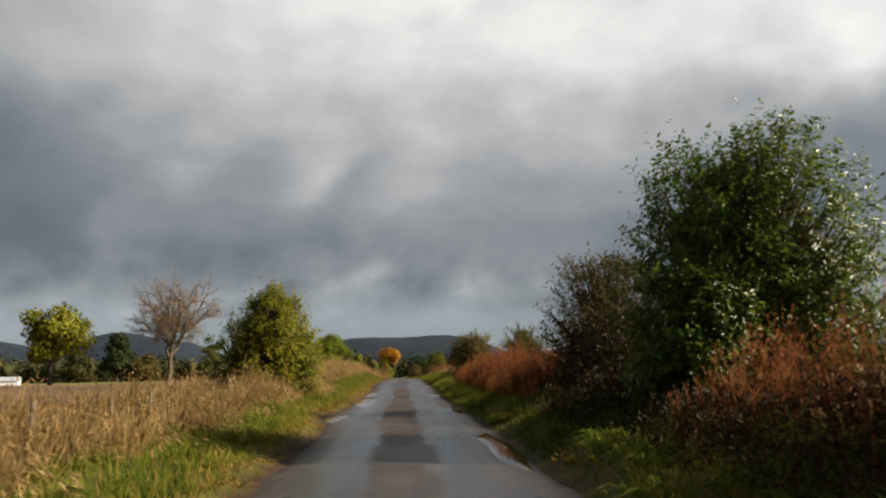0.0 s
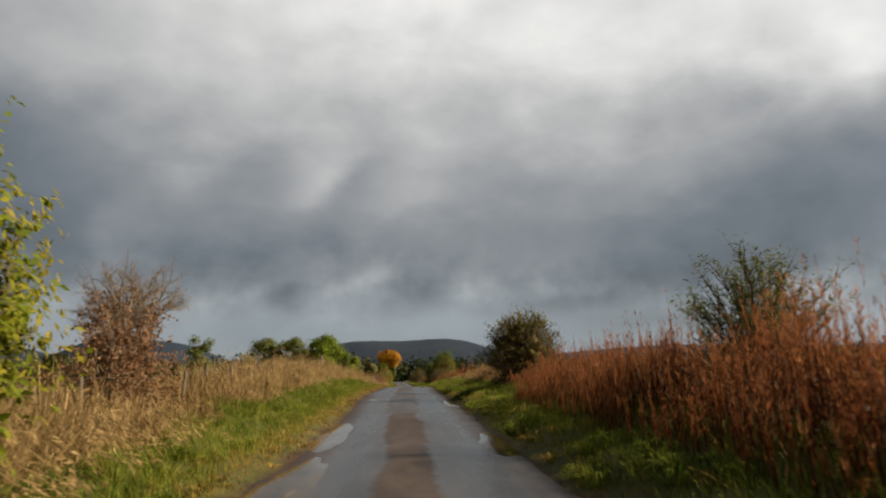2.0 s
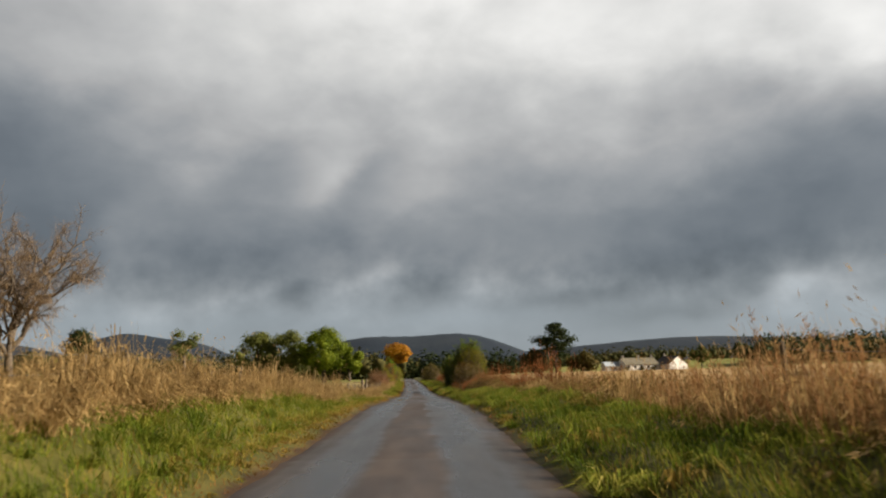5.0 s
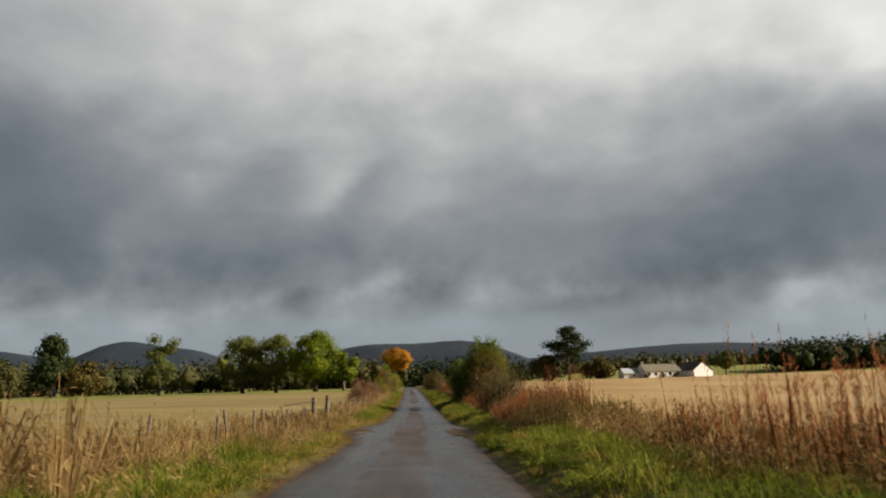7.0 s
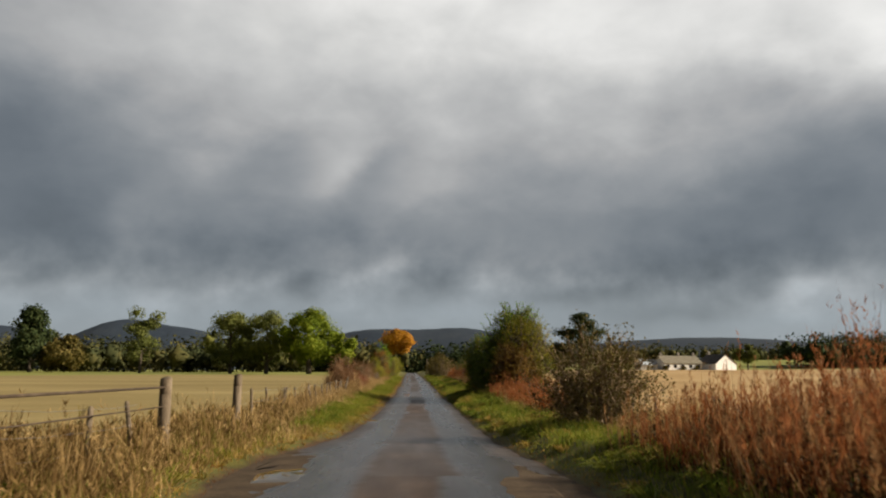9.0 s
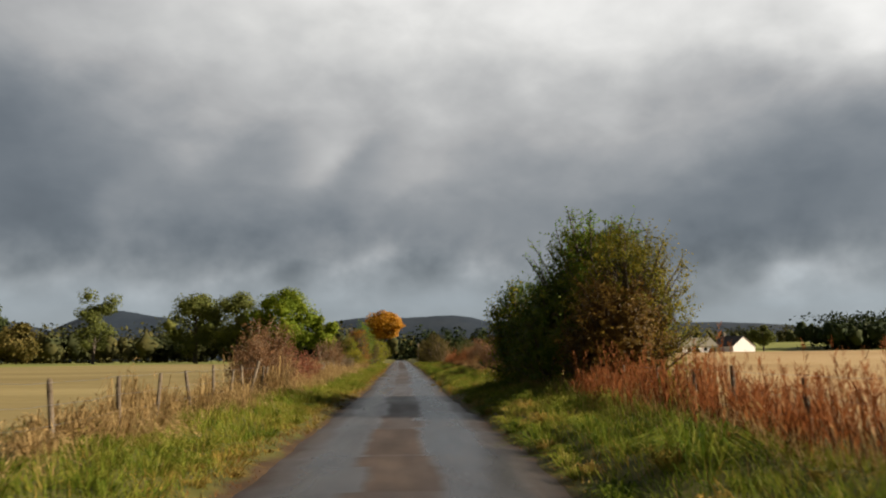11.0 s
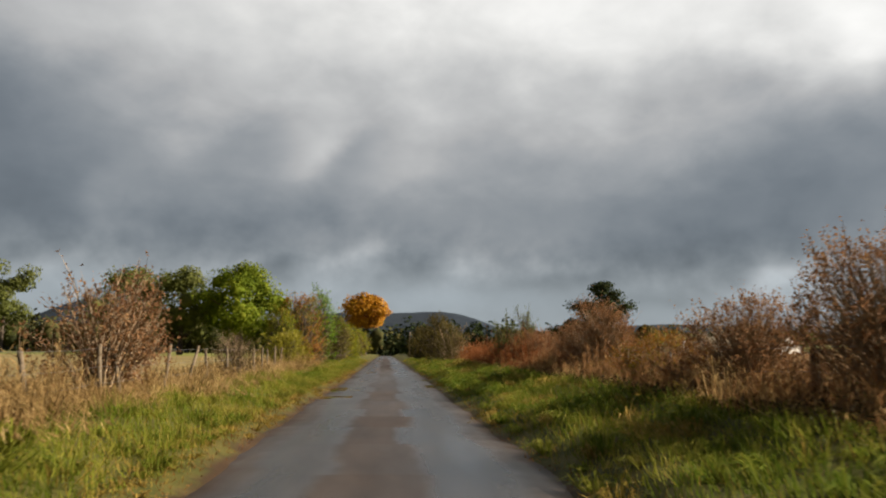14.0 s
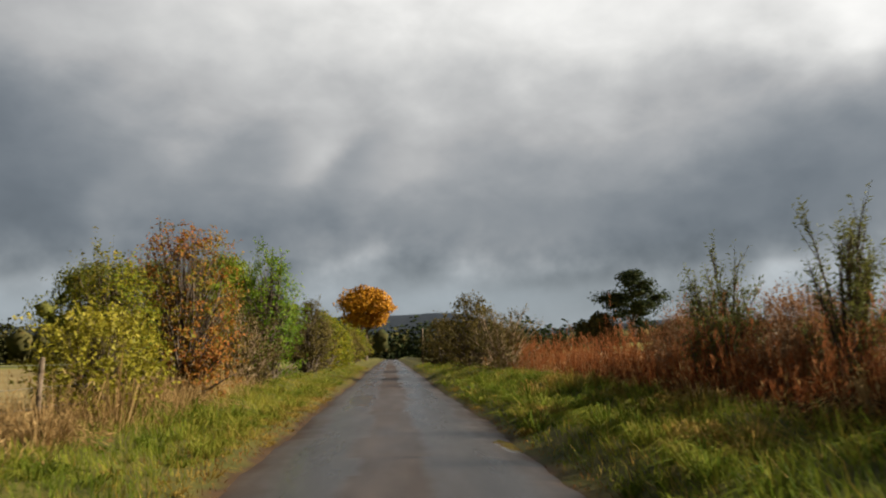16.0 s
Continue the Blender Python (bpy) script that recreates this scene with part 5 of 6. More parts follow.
bush(5.9, 141.4, 1.5, 1.6, 3.1, LEAF_RUSSET, "russet and ochre thorn at the end of the thicket", 30, heart=20, stems=84, shoots=24, per_shoot=11, leaf_len=0.08)
bush(5.0, 145.8, 1.4, 2.8, 3.4, LEAF_THICKET, "dense dark green lower thicket", 32, heart=24, stems=64, shoots=20, per_shoot=10, leaf_len=0.105, leaf=0.55)
bush(4.8, 150.7, 1.4, 1.4, 4.0, LEAF_DARK, "dark green hazel leaning over the verge", 29, heart=6, stems=40, shoots=18, per_shoot=9, leaf_len=0.11, leaf=0.6)
bush(5.5, 148.8, 1.4, 1.8, 4.3, LEAF_DARK, "dense dark green thicket end", 34, heart=12, stems=64, shoots=20, per_shoot=10, leaf_len=0.10, leaf=0.55)
# lighter leaves over the dark hazel paint its sunlit tips
bush(4.75, 150.8, 1.2, 1.2, 4.0, LEAF_LIME, "leaning hazel shoots, yellow green for their sunlit tips", 33, stems=84, shoots=20, per_shoot=9, leaf_len=0.10, leaf=0.6, low=0.35)
for i, (x, y, r, h, m) in enumerate([(6.3, 161.3, 1.1, 2.3, LEAF_RED), (6.1, 166.8, 1.25, 2.6, LEAF_RED), (6.1, 170.5, 1.4, 1.85, LEAF_RED), (6.2, 174.5, 1.1, 1.3, LEAF_FLAME), (6.0, 179.0, 1.2, 2.5, LEAF_RED),
                                     (6.2, 181.4, 1.2, 1.9, LEAF_RED), (6.2, 185.0, 1.2, 1.15, LEAF_RED), (6.3, 188.5, 1.2, 1.9, LEAF_RED), (6.3, 192.5, 1.2, 1.9, LEAF_RED), (6.3, 196.5, 1.3, 1.9, LEAF_RED)]):
    bush(x, y, r, r * 1.5, h, m, "sparse red brown hawthorn with berries", 40 + i, stems=68, shoots=34, per_shoot=8, leaf_len=0.038, wood=TWIG, shoot_len=0.4, group="roadside hawthorns")
bush(5.6, 193.8, 0.75, 0.8, 2.75, LEAF_GREY, "slender grey green willow above red weeds", 50, stems=40, shoots=22, per_shoot=10, leaf_len=0.07, leaf=0.26, upright=1.6, low=0.35)
bush(5.9, 190.8, 0.45, 0.5, 3.2, LEAF_GREY, "slender upright grey green willow", 53, stems=30, shoots=18, per_shoot=12, leaf_len=0.07, leaf=0.24, upright=2.2, low=0.4)
bush(4.4, 213.0, 1.9, 2.4, 3.0, LEAF_OLIVE, "pale twiggy half bare thorn", 54, stems=60, shoots=22, per_shoot=4, leaf_len=0.09, wood=TWIG)
bush(3.9, 221.0, 2.2, 2.8, 3.9, LEAF_OLIVE, "rounded brown thorn thicket beside the lane", 51, stems=50, shoots=16, per_shoot=8, leaf_len=0.15)
bush(3.2, 236.0, 2.0, 3.5, 3.4, LEAF_OLIVE, "rounded brown thorn thicket beside the lane", 52, stems=40, shoots=14, per_shoot=8, leaf_len=0.19)

# left of the lane
bush(-4.9, 28.0, 1.75, 1.9, 4.15, LEAF_LIME, "yellow green turning ash bush by the lane", 60, mantle=0.42, taper=0.3, low=0.23, stems=120, shoots=26, per_shoot=13, leaf_len=0.11, shoot_len=0.6, leaf=0.45)
bush(-5.3, 35.8, 0.9, 1.2, 2.3, LEAF_RED, "half bare brown shrub in tall dry grass", 73, stems=56, shoots=24, per_shoot=5, leaf_len=0.07, wood=TWIG)
bush(-6.4, 29.0, 0.9, 0.9, 3.4, LEAF_DARK, "slender dark green sapling by the fence", 61, stems=18, shoots=18, per_shoot=9, leaf_len=0.09)
bush(-4.9, 149.0, 1.1, 1.5, 1.8, LEAF_RED, "low twiggy red brown hedge shrub", 62, stems=80, shoots=30, per_shoot=4, leaf_len=0.06, wood=TWIG)
bush(-4.75, 150.0, 1.0, 1.3, 2.6, LEAF_RED, "thin half bare twiggy shrub", 63, stems=70, shoots=30, per_shoot=4, leaf_len=0.07, wood=TWIG)
bush(-4.8, 155.0, 1.2, 2.1, 1.75, LEAF_ROSE, "low rosy red leaved roadside shrub", 64, stems=64, shoots=26, per_shoot=6, leaf_len=0.06)
bush(-5.0, 172.5, 1.1, 2.0, 2.7, LEAF_RED, "tall thin half bare roadside shrub", 65, stems=56, shoots=26, per_shoot=4, leaf_len=0.06, wood=TWIG)
bush(-4.75, 198.0, 1.3, 1.5, 4.2, LEAF_FLAME, "orange and yellow leaved autumn shrub", 66, stems=48, shoots=22, per_shoot=9, leaf_len=0.085)
bush(-5.4, 195.6, 0.9, 1.0, 3.0, LEAF_LIME, "yellow green shrub beside an orange one", 78, stems=40, shoots=22, per_shoot=10, leaf_len=0.08)
bush(-4.8, 204.0, 1.2, 2.0, 2.9, LEAF_OLIVE, "twiggy olive brown hedge shrub", 72, stems=50, shoots=22, per_shoot=6, leaf_len=0.07, wood=TWIG)
bush(-4.7, 182.1, 0.7, 0.8, 1.35, LEAF_OLIVE, "small leafless twiggy shrub in dry grass", 74, stems=46, shoots=22, per_shoot=1, leaf_len=0.05, wood=TWIG)
bush(-4.7, 193.2, 0.9, 1.1, 1.5, LEAF_YELLOW, "low pale yellow roadside shrub", 67, stems=36, shoots=20, per_shoot=10, leaf_len=0.07)
bush(-5.0, 210.0, 1.4, 1.7, 5.4, LEAF_GREEN, "fresh green young tree by the lane", 68, stems=50, shoots=20, per_shoot=9, leaf_len=0.11)
bush(-4.7, 220.0, 1.5, 2.8, 3.8, LEAF_OLIVE, "rounded olive hedge shrub", 69, stems=50, shoots=20, per_shoot=9, leaf_len=0.11)
bush(-4.8, 229.0, 1.6, 4.0, 3.6, LEAF_LIME, "rounded yellow green hedge shrub", 70, stems=50, shoots=15, per_shoot=9, leaf_len=0.17)
bush(-5.2, 238.5, 1.8, 4.0, 3.3, LEAF_LIME, "rounded yellow green hedge shrub", 71, stems=50, shoots=15, per_shoot=9, leaf_len=0.18)

bush(-5.1, 247.0, 1.9, 5.0, 3.4, LEAF_OLIVE, "rounded olive brown hedge shrub", 75, stems=40, shoots=14, per_shoot=8, leaf_len=0.2)
bush(-5.3, 261.0, 2.0, 5.5, 3.9, LEAF_LIME, "rounded yellow green hedge shrub", 76, stems=40, shoots=14, per_shoot=8, leaf_len=0.22)
bush(-5.5, 277.0, 2.1, 6.0, 4.0, LEAF_OLIVE, "rounded olive brown hedge shrub", 77, stems=40, shoots=14, per_shoot=8, leaf_len=0.22)

# trees in and beyond the fields
tree(-58.8, 128.0, 15.4, 6.0, LEAF_LIMETREE, "broad yellow green field tree", 80, crown_from=0.2, lobes=22, leaf=0.5, trunk=0.4)
bare_tree(-41.0, 133.0, 22.5, 1.3, "nearly leafless broad tree at the field edge", 81)
tree(-5.6, 300.0, 12.4, 4.9, LEAF_ORANGE, "bright orange autumn tree beside the lane", 82, crown_from=0.4, flat=0.55, lobes=34, leaf=0.4, trunk=0.3)
tree(-30.0, 305.0, 19.5, 8.6, LEAF_OAK, "big fresh green field oak", 83, crown_from=0.1, lobes=38, quads=360, leaf=0.42, trunk=0.7)
tree(-21.8, 308.0, 11.5, 5.5, LEAF_OAK, "smaller green field tree", 84, crown_from=0.15, lobes=18, leaf=0.5, trunk=0.5)
tree(-42.5, 309.0, 18.6, 9.0, LEAF_GREY, "broad grey green field tree", 85, crown_from=0.12, lobes=30, leaf=0.45, trunk=0.55)
tree(-53.0, 311.0, 18.2, 9.5, LEAF_GREY, "broad grey green field tree", 86, crown_from=0.12, lobes=30, leaf=0.45, trunk=0.55)
tree(-79.0, 313.0, 19.5, 6.0, LEAF_GREY, "slim yellowing field tree", 87, crown_from=0.15, lobes=20, leaf=0.45, trunk=0.4, shape="column")
tree(-137.0, 366.0, 24.0, 13.0, LEAF_FIR, "tall dark conifer at the wood edge", 88, crown_from=0.1, lobes=26, leaf=0.9, trunk=0.6, shape="cone")
tree(-122.0, 360.0, 13.0, 9.0, LEAF_OLIVE, "round brown green tree", 89, crown_from=0.05, lobes=18, leaf=0.9)
tree(-148.0, 350.0, 14.0, 10.0, LEAF_WOOD, "dark mixed tree at the wood edge", 90, crown_from=0.05, lobes=18, leaf=0.9)
tree(59.0, 366.0, 22.0, 10.4, LEAF_FIR, "broad dark pine with an open crown", 91, crown_from=0.2, lobes=34, quads=170, leaf=0.55, trunk=0.45, flat=0.42)
tree(50.0, 365.0, 9.5, 7.5, LEAF_WOOD, "low dark tree beside the pine", 92, crown_from=0.05, lobes=14, leaf=0.7)
tree(70.0, 364.0, 8.0, 7.0, LEAF_OLIVE, "low green tree beside the pine", 93, crown_from=0.05, lobes=14, leaf=0.7)
tree(128.5, 386.0, 10.5, 4.5, LEAF_GREY, "small round tree behind the cottages", 94, crown_from=0.2, lobes=12, leaf=0.6)
woods("wood_west", belt(-330, 400, -20, 400, 50, 280, 1), 13.5, LEAF_WOOD, "dark mixed woodland beyond the fields", 101, quads=70, leaf=1.3)
woods("wood_far_west", belt(-520, 250, -210, 390, 50, 170, 2), 17, LEAF_WOOD, "dark mixed woodland beyond the fields", 102, quads=70, leaf=1.4)
woods("wood_centre", belt(-60, 430, 60, 430, 60, 150, 3), 12.5, LEAF_FIR, "dark conifer wood at the end of the lane", 103, cone=True, quads=90, leaf=1.4)
woods("wood_east", belt(10, 470, 420, 520, 60, 260, 4), 8.5, LEAF_WOOD, "dark woodland beyond the cottages", 104)
woods("plantation", belt(164, 394, 480, 424, 24, 620, 5), 13.5, LEAF_FIR, "dense dark conifer plantation", 105, quads=52, leaf=1.1, wide=0.42, vary=(0.8, 1.06))
woods("wood_far", belt(-1300, 1100, 1300, 1100, 200, 300, 6), 24, LEAF_WOOD, "distant dark woodland below the hills", 106, quads=24, leaf=2.6)

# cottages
cottage_block("cottage", 104.0, 356.0, 9.0, 9.3, 2.3, 5.4, 112.0, "white gabled cottage with slate roof in painted shade", SHADED_SLATE, [3.6], [])
cottage_block("cottage", 90.5, 357.0, 15.0, 7.6, 2.3, 4.9, 14.0, "long low white cottage with mossy slate roof and chimneys", SLATE, [-6.5, 0.5, 6.5], [(-6.0, 1.0), (-3.2, 1.0), (-0.4, 1.0), (2.8, 1.0), (6.0, 1.0)])
cottage_block("outbuilding", 79.0, 355.5, 6.0, 5.0, 1.9, 3.6, 8.0, "small white outbuilding with a pale metal roof", PALE_ROOF, [], [(1.0, 0.9)])
for i, (x, y, r, h) in enumerate([(84.6, 351.6, 1.0, 1.5), (91.0, 352.6, 1.3, 1.3), (95.8, 353.4, 0.9, 1.6)]):
    bush(x, y, r, r, h, LEAF_OLIVE, "low garden shrub before the cottage wall", 110 + i, stems=16, shoots=12, per_shoot=8, leaf_len=0.2, group="garden shrubs")

# fences
fence(line(4.0, 26.0, 2.2, 5.0, -1, 1), "weathered wooden stock fence in dry grass", 1, h=0.72)
fence(line(34.0, 96.0, 2.4, 4.9, -1, 2), "weathered wooden stock fence on the bank", 2, h=0.8)
fence(line(96.5, 110.5, 1.7, 4.15, -1, 3), "weathered stock fence beside the field gate", 3, h=0.85)
fence(line(117.5, 200.0, 1.9, 4.6, -1, 4), "weathered wooden stock fence along the stubble field", 4, h=0.88)
fence(line(56.0, 68.0, 2.4, 4.9, 1, 5), "weathered wooden stock fence along the stubble field", 5, h=0.95)
fence(line(109.0, 140.0, 1.9, 5.2, 1, 6), "weathered wooden stock fence along the stubble field", 6, h=0.85)
fence(line(152.2, 178.0, 2.6, 5.6, 1, 7), "weathered stock fence among withered weeds, posts darkened for shade", 7, stobs=SHADED_STOBS, h=1.0)


def gate_posts():
    for (x, y), lean in (((-3.75, 111.0), 0.0), ((-3.82, 116.1), 2.0)):
        z = float(ground_z(x, y))
        ob = tagged(new("gate_post", post_mesh(0.098, 1.3, int(y), POST, 10)), "thick weathered round wooden gate post", "gate post", "field gate posts")
        ob.matrix_world = pose(x, y, z, lean, 0, 30)
    x, y = -3.78, 104.3
    o = np.array([x, y, float(ground_z(x, y))])
    ob = thing("rail", x, y, o[2], "long dark wooden rails beside the gate post", "rail")
    for top, thick in ((1.87, 0.022), (1.56, 0.012)):
        a, b = np.array([0.0, 0.0, top + 0.02 - o[2]]), np.array([0.03, 6.65, top - o[2]])
        s = Soup()
        rods(s, a[None], b[None], thick, thick * 0.9, 6)
        part("rail", s.mesh("rail", DARKPOST), ob)


gate_posts()


def strainer_post(x, y):
    ob = tagged(new("strainer_post", post_mesh(0.055, 1.3, 5, POST, 10)), "tall weathered strainer post on the bank", "fence post")
    ob.matrix_world = pose(x, y, float(ground_z(x, y)))


strainer_post(-4.75, 64.5)


def leaning_post(x, y):
    ob = tagged(new("leaning_post", post_mesh(0.05, 1.05, 9, POST, 10)), "weathered fence post leaning towards the lane", "fence post")
    ob.matrix_world = pose(x, y, float(ground_z(x, y)), 0, 13, 20)


leaning_post(-4.15, 144.2)
puddle(-2.2, 110.3, 0.85, 4.2, 31, "churned wet mud at the field gateway", MUD, 0.002)
puddle(2.1, 107.0, 0.55, 4.2, 32, "wet mud on the lane's broken edge", MUD, 0.002)

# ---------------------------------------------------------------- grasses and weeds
# these four near-black tangles paint the shade under weeds and hawthorn
undergrowth(1, 1.0, 9.6, 1.5, 5.6, 1.2, 301, "bramble tangle under the willowherb, coloured near black for shade", 750)
undergrowth(1, 9.6, 44.0, 1.6, 5.6, 1.35, 320, "bramble tangle under the willowherb, coloured near black for shade", 850)
undergrowth(1, 0.0, 17.0, 0.8, 2.4, 0.8, 309, "tangle over the verge, near black for the weeds' shadow", 650)
undergrowth(1, 48.5, 55.0, 1.7, 5.2, 1.0, 321, "near black tangle standing for shade under a hawthorn", 700)
undergrowth(1, 54.5, 70.0, 2.0, 5.2, 0.6, 302, "brown tangle of withered leaves under the weeds", 420, BROWN)
undergrowth(1, 70.0, 103.0, 1.7, 4.3, 0.85, 303, "brown and olive tangle of weeds at the field edge", 460, BROWN)
undergrowth(1, 110.0, 122.0, 1.9, 4.2, 0.6, 308, "low brown tangle at the field edge", 350, BROWN)
undergrowth(1, 158.0, 196.0, 2.3, 5.6, 0.75, 304, "brown bramble tangle under the hawthorns", 520, BROWN)
# dark strip in place of the shade at the hedge's foot
undergrowth(1, 159.0, 190.0, 2.2, 3.6, 0.5, 318, "near black tangle standing for shade at the hedge foot", 300)
undergrowth(1, 160.0, 218.0, 2.9, 6.0, 1.15, 314, "faded russet hedge growth", 430, HEDGE)
mounds(1, 152.0, 200.0, 1.2, 2.7, 1.3, 0.36, 0.8, 70, GOLD, 420, "pale seeding tussocks on the verge", seeds=0.5, patch=0.8)
undergrowth(1, 140.2, 151.0, 2.4, 5.2, 1.15, 310, "dark green leafy tangle under the thicket", 600, LEAF_THICKET)
undergrowth(-1, 132.0, 146.5, 2.0, 3.6, 0.4, 311, "low brown tangle along the stubble field fence", 200, BROWN)
undergrowth(-1, 146.5, 215.0, 2.6, 4.4, 0.5, 305, "low brown tangle under the hedge", 110, BROWN)
undergrowth(-1, 148.0, 170.0, 2.4, 4.2, 0.95, 315, "faded russet hedge growth", 170, HEDGE)
verge_grass(-1, "grass_west", "green and yellow verge grass in low sun", 201)
verge_grass(1, "grass_east", "green verge grass beside the lane", 202)
mounds(1, -2.0, 46.0, 0.15, 1.35, 3.6, 0.34, 0.6, 110, GRASS_EAST, 417, "lush green tussocks mounded beside the lane")
mounds(1, 46.0, 82.0, 0.15, 2.2, 3.0, 0.36, 0.62, 110, GRASS_EAST, 401, "lush green tussocks mounded beside the lane")
mounds(1, 82.0, 134.0, 0.15, 1.7, 3.0, 0.36, 0.62, 110, GRASS_EAST, 419, "lush green tussocks mounded beside the lane")
mounds(1, 134.0, 166.0, 0.15, 2.7, 2.9, 0.36, 0.62, 100, GRASS, 413, "yellow green tussocks mounded beside the lane")
mounds(1, 135.5, 140.5, 1.6, 4.0, 2.4, 0.42, 1.1, 90, GRASS, 428, "tall yellow green grass at the end of the thicket", seeds=0.2)
mounds(1, 151.5, 159.0, 2.6, 4.6, 2.4, 0.36, 0.55, 80, GRASS, 427, "yellow green tussocks mounded beside the lane")
mounds(1, 166.0, 192.0, 0.15, 2.8, 2.8, 0.38, 0.62, 100, GRASS_EAST, 402, "lush green tussocks mounded beside the lane")
mounds(1, 192.0, 212.0, 0.15, 3.2, 2.4, 0.42, 0.62, 50, GRASS_EAST, 422, "lush green tussocks mounded beside the lane", width=0.02)
mounds(1, -2.0, 208.0, 0.06, 2.6, 0.9, 0.28, 0.7, 60, GOLD, 403, "yellowed tussocks among lush grass", seeds=0.1, patch=0.9)
mounds(-1, -2.0, 134.0, 0.5, 2.3, 3.0, 0.30, 0.58, 70, GRASS, 414, "yellow green tussocks beside the lane")
mounds(-1, -2.0, 134.0, 0.85, 2.4, 1.9, 0.34, 0.62, 75, GRASS_EAST, 404, "rough green tussocks below the dry grass")
mounds(-1, 134.0, 192.0, 0.45, 2.3, 3.4, 0.30, 0.6, 75, GRASS, 405, "rough yellow green tussocks below the hedge")
mounds(-1, 192.0, 214.0, 0.45, 2.3, 2.6, 0.36, 0.6, 45, GRASS, 423, "rough yellow green tussocks below the hedge", width=0.02)
mounds(-1, 0.0, 33.0, 1.8, 5.2, 2.4, 0.52, 1.35, 90, STRAW_PALE, 421, "arching mounds of pale dry grass", "dry_grass_mounds", "tall grass", 0.011, 0.75, 0.8)
mounds(-1, 22.5, 32.0, 1.7, 3.4, 2.3, 0.56, 1.55, 90, STRAW_PALE, 424, "high arching mounds of pale dry grass before a bush", "dry_grass_mounds", "tall grass", 0.011, 0.75, 0.5)
mounds(-1, 33.0, 46.0, 2.0, 5.2, 2.2, 0.52, 1.25, 90, STRAW, 406, "arching mounds of dry straw coloured grass", "dry_grass_mounds", "tall grass", 0.011, 0.75, 0.9)
mounds(-1, 46.0, 82.0, 1.9, 4.6, 2.6, 0.56, 1.4, 100, STRAW_PALE, 407, "arching mounds of dry straw coloured grass", "dry_grass_mounds", "tall grass", 0.011, 0.75, 0.8)
mounds(-1, 81.0, 93.0, 1.5, 4.2, 1.7, 0.54, 1.45, 90, STRAW_PALE, 429, "arching mounds of pale dry grass on the bank", "dry_grass_mounds", "tall grass", 0.011, 0.7, 0.7)
mounds(-1, 82.0, 122.0, 1.2, 4.2, 1.2, 0.42, 1.3, 80, STRAW_PALE, 408, "arching mounds of dry grass by the fence", "dry_grass_mounds", "tall grass", 0.011, 0.6, 0.9)
mounds(-1, 122.0, 169.0, 1.9, 4.0, 2.3, 0.46, 1.45, 80, STRAW_PALE, 409, "arching mounds of dry grass under the hedge", "dry_grass_mounds", "tall grass", 0.011, 0.6, 0.9)
mounds(-1, 169.0, 188.0, 1.7, 4.0, 2.4, 0.34, 1.1, 70, STRAW_PALE, 425, "low mounds of dry grass before the fence", "dry_grass_mounds", "tall grass", 0.011, 0.5, 0.9)
mounds(-1, 188.0, 200.0, 1.9, 4.0, 2.2, 0.46, 1.4, 60, STRAW_PALE, 426, "arching mounds of dry grass under the hedge", "dry_grass_mounds", "tall grass", 0.013, 0.6, 0.9)
mounds(1, 54.8, 122.0, 2.0, 4.6, 1.9, 0.45, 1.25, 75, STRAW_PALE, 410, "arching mounds of dry grass at the field edge", "dry_grass_mounds", "tall grass", 0.011, 0.6, 0.9)
mounds(1, 157.0, 196.0, 2.5, 5.2, 1.2, 0.42, 1.3, 70, STRAW_PALE, 411, "arching mounds of dry grass under the hawthorns", "dry_grass_mounds", "tall grass", 0.011, 0.6, 0.9)
mounds(-1, -2.0, 210.0, 0.06, 1.1, 7.0, 0.2, 0.5, 34, GOLD, 418, "short yellowed tufts along the asphalt", patch=0.7)
undergrowth(-1, 1.0, 60.0, 2.2, 5.0, 0.5, 412, "dark brown tangle in the dry grass", 170, BROWN)
undergrowth(-1, 60.0, 112.0, 1.9, 4.6, 0.6, 416, "dark brown tangle by the fence", 130, BROWN)
straw(-1, 1.0, 40.0, 2.0, 6.5, 1.15, 110, 203, "tall straw coloured grass at the field edge")
straw(-1, 40.0, 82.0, 2.1, 5.4, 1.4, 170, 204, "tall straw coloured grass on the bank", STRAW_PALE)
straw(-1, 82.0, 103.0, 2.0, 5.6, 0.95, 85, 229, "tall straw coloured grass by the fence", STRAW_PALE)
straw(-1, 103.0, 122.0, 1.5, 4.5, 0.75, 90, 205, "straggling dry grass by the field gate", STRAW_PALE)
straw(-1, 122.0, 146.8, 1.9, 4.2, 0.55, 80, 235, "dry grass along the stubble field fence", STRAW_PALE)
straw(-1, 146.8, 169.0, 1.9, 4.2, 1.15, 120, 206, "tall dry grass under the hedge", STRAW_PALE)
straw(-1, 169.0, 188.0, 1.9, 4.2, 0.6, 110, 239, "thin dry grass before the fence", STRAW_PALE)
straw(-1, 188.0, 204.0, 1.9, 4.2, 1.05, 110, 240, "tall dry grass under the hedge", STRAW_PALE)
straw(1, 4.0, 44.0, 2.2, 5.6, 0.95, 60, 207, "dry grass between rusty weeds")
straw(1, 54.8, 70.0, 2.2, 5.2, 1.3, 100, 230, "tall dry grass and withered stalks by the fence")
straw(1, 70.0, 122.0, 2.3, 5.2, 0.9, 105, 208, "straw coloured grass at the field edge")
straw(1, 122.0, 150.0, 1.8, 4.2, 0.85, 60, 209, "dry grass beside the thicket")
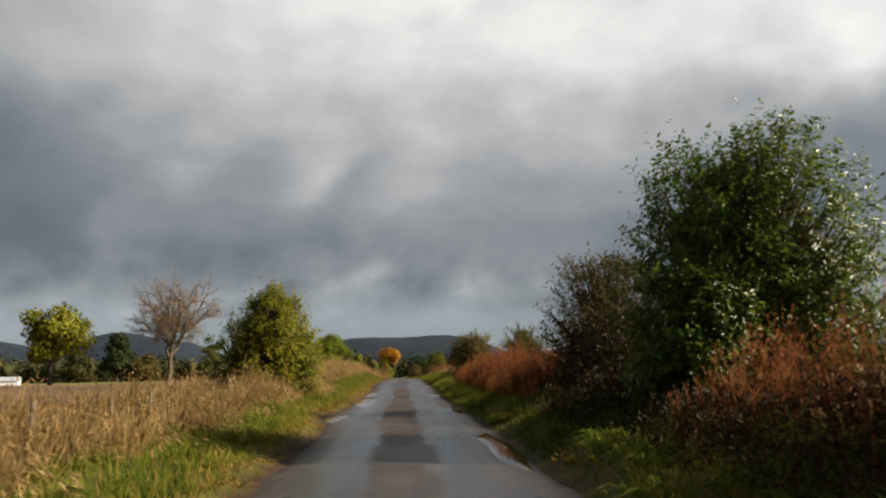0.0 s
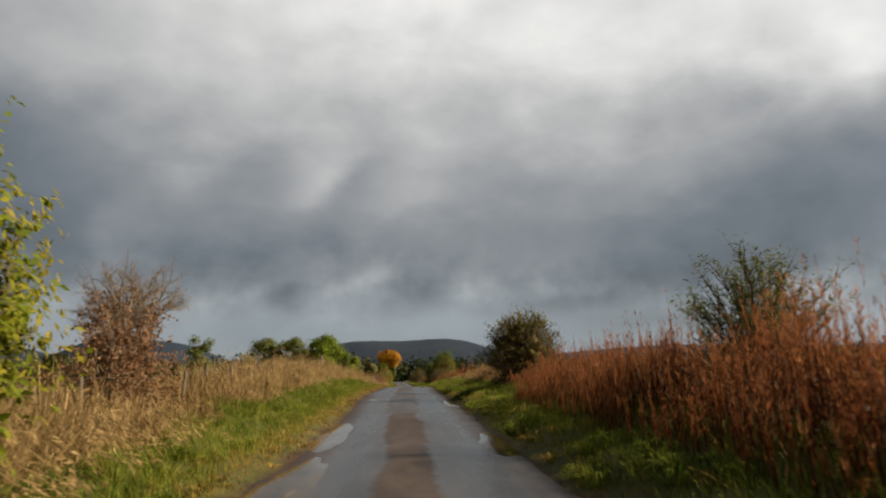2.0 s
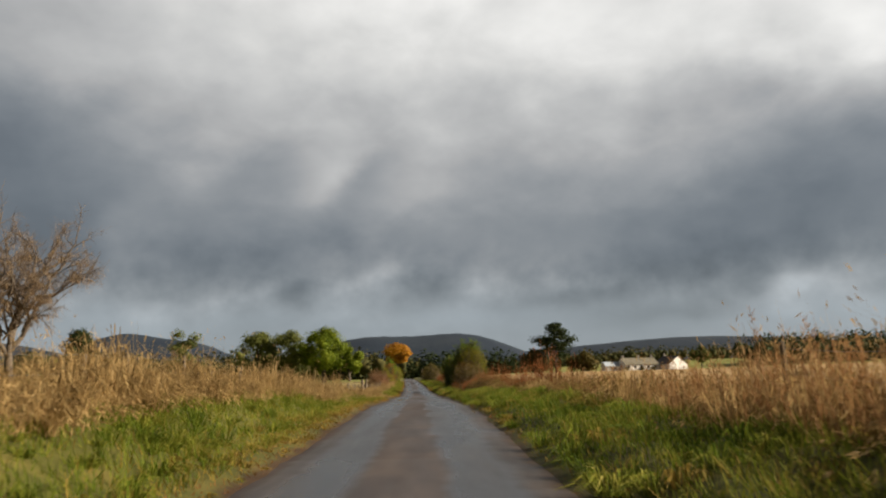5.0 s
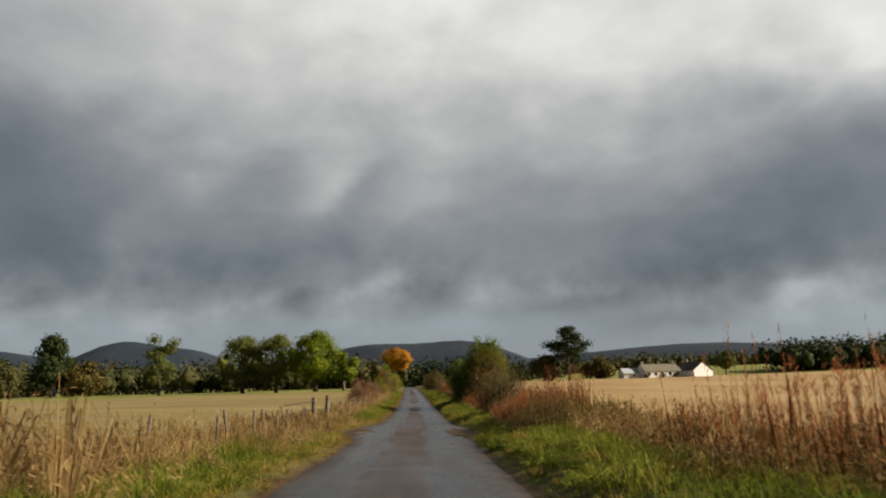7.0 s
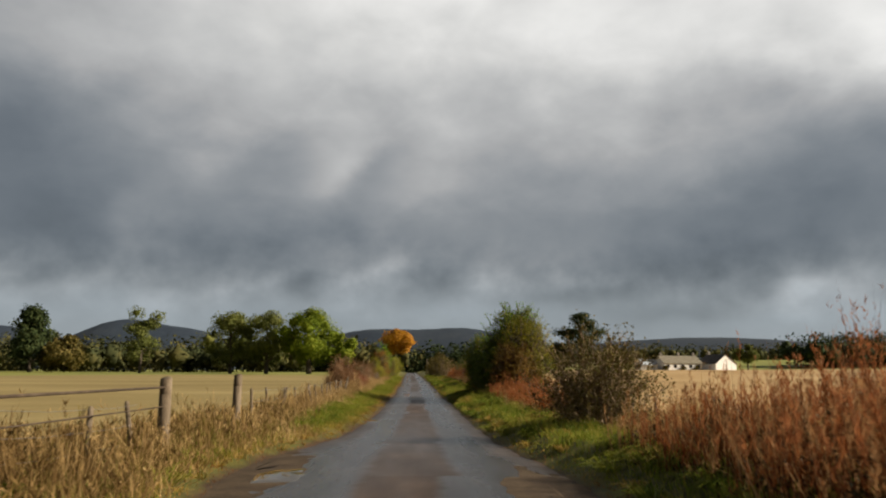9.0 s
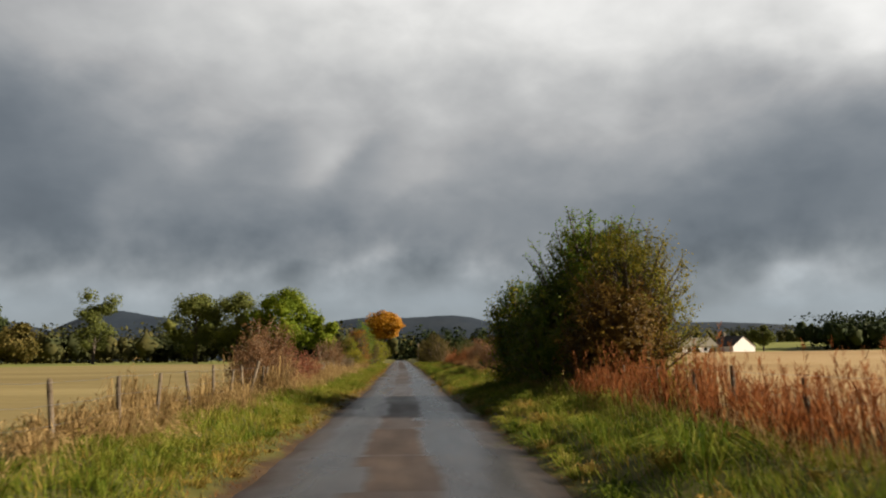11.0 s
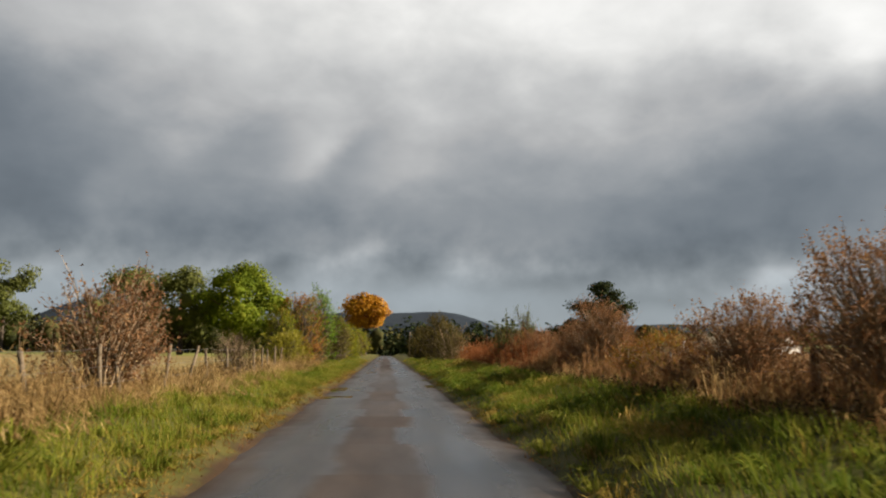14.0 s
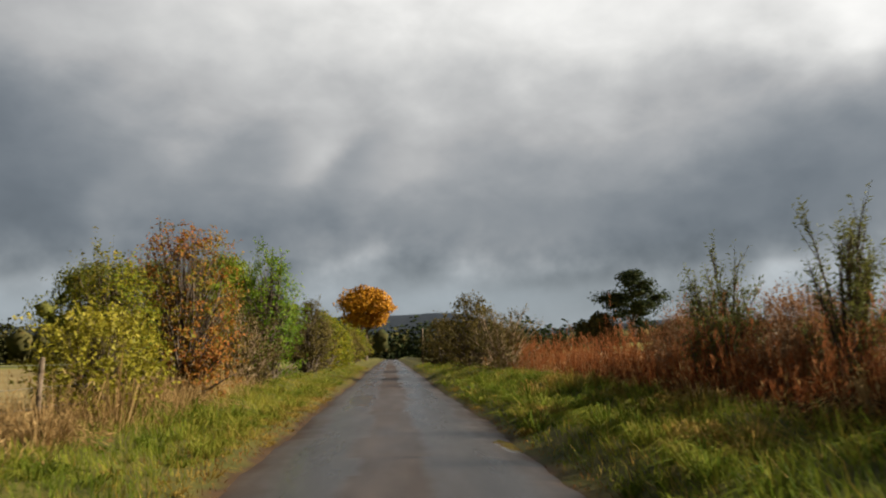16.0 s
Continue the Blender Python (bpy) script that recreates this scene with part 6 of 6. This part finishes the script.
straw(1, 158.0, 204.0, 2.6, 5.6, 0.9, 80, 220, "dry grass under the hedge", STRAW_PALE)
willowherb(1, 2.0, 9.6, 1.6, 5.6, 2.2, 46, 210, "tall dark red withered willowherb", leafs=16, fine=0.5)
# next two stands: leaves take the stem colour, to paint the bushes' shade
willowherb(1, 9.6, 20.5, 1.9, 5.4, 1.0, 24, 241, "withered willowherb with the bush's shade in its colour", SHADED_STEM, leafs=16, fine=0.5)
willowherb(1, 1.0, 17.0, 0.9, 2.0, 0.9, 12, 231, "low withered willowherb on the verge, coloured dark for shade", SHADED_STEM, fine=0.62)
willowherb(1, 20.0, 44.0, 1.15, 5.0, 1.75, 62, 227, "tall rust red withered willowherb", leafs=16, fine=0.55)
willowherb(1, 44.0, 50.5, 1.9, 4.8, 1.45, 40, 219, "rust red withered willowherb and docks", leafs=14, fine=0.65)
willowherb(1, 55.0, 68.0, 1.9, 4.8, 1.4, 30, 236, "russet withered weeds and docks", HEDGE, leafs=14, fine=0.65)
straw(1, 99.5, 110.0, 1.2, 3.8, 1.1, 40, 228, "dry grass among the willowherb")
straw(1, 61.5, 66.0, 2.6, 4.6, 1.75, 120, 224, "tall pale reeds beside the fence", STRAW, "reeds", 0.12)
willowherb(1, 84.0, 90.5, 2.0, 4.2, 2.2, 26, 225, "tall rust red willowherb at the field edge", fine=0.6)
willowherb(1, 66.0, 103.0, 2.4, 4.6, 1.0, 16, 211, "withered russet weeds", HEDGE, fine=0.7)
willowherb(1, 103.0, 107.5, 1.6, 3.8, 2.2, 46, 232, "tall rust red willowherb at the field edge", leafs=16, fine=0.6)
willowherb(1, 102.6, 110.0, 0.75, 3.7, 1.45, 42, 212, "dense rust red withered willowherb", leafs=16, shortest=0.5, fine=0.6)
willowherb(1, 102.6, 111.0, 0.75, 3.7, 1.5, 26, 242, "faded russet withered weeds among the willowherb", HEDGE, leafs=16, fine=0.65)
willowherb(1, 98.5, 102.8, 0.95, 3.9, 1.25, 40, 243, "olive brown withered weeds beside the willowherb", BROWN, leafs=16, fine=0.7)
# near black in place of the shade low on the verge
undergrowth(1, 98.0, 110.5, 0.65, 3.7, 0.9, 307, "bramble tangle under the willowherb, coloured near black for shade", 600)
undergrowth(1, 97.5, 106.0, 2.0, 4.2, 1.15, 317, "olive green leafy weeds among the willowherb", 260, LEAF_THICKET)
willowherb(1, 121.0, 140.0, 1.9, 4.4, 1.35, 32, 213, "dense rust red withered willowherb")
willowherb(1, 159.0, 184.0, 2.5, 5.6, 1.15, 40, 214, "withered russet weeds under the hawthorns", HEDGE, leafs=16, fine=0.6)
willowherb(1, 182.0, 187.0, 2.5, 6.0, 1.25, 44, 215, "low rust red withered willowherb", leafs=14, fine=0.6)
willowherb(1, 186.5, 202.0, 2.6, 6.0, 1.95, 46, 237, "rust red withered willowherb", leafs=14, fine=0.65)
undergrowth(1, 186.5, 204.0, 2.5, 5.8, 1.3, 319, "rust red leaves of withered weeds", 420, RUST)
willowherb(1, 202.0, 222.0, 3.0, 6.0, 1.9, 18, 238, "rust red withered willowherb", leafs=9, fine=1.2)
willowherb(-1, 4.0, 100.0, 2.3, 5.4, 0.95, 7, 216, "withered brown weeds on the bank", BROWN, fine=0.8)
straw(-1, 96.0, 111.0, 0.8, 1.9, 0.62, 130, 226, "rough grass in front of the gate posts")
straw(-1, 105.0, 117.5, 0.4, 1.5, 0.72, 150, 233, "dry grass round the gate posts")
willowherb(-1, 105.0, 117.0, 0.5, 1.7, 0.8, 22, 234, "brown docks round the gate posts", BROWN, fine=0.8)
willowherb(-1, 103.0, 124.0, 1.4, 3.0, 0.75, 15, 217, "brown docks and withered weeds by the gate", BROWN)
willowherb(-1, 146.0, 170.0, 2.2, 4.2, 1.2, 14, 218, "withered pale weeds under the hedge", STRAW_PALE, fine=0.75)


# ---------------------------------------------------------------- far small things
cottage_block("shed", -99.0, 190.0, 8.0, 5.0, 1.1, 2.0, 20.0, "low farm shed with a pale roof", PALE_ROOF, [], [])


def marker_pole(x, y):
    ob = tagged(new("marker_pole", post_mesh(0.07, 3.2, 7, POST)), "short weathered wooden pole beside the lane", "pole")
    ob.matrix_world = pose(x, y, float(ground_z(x, y)))


marker_pole(1.9, 246.0)
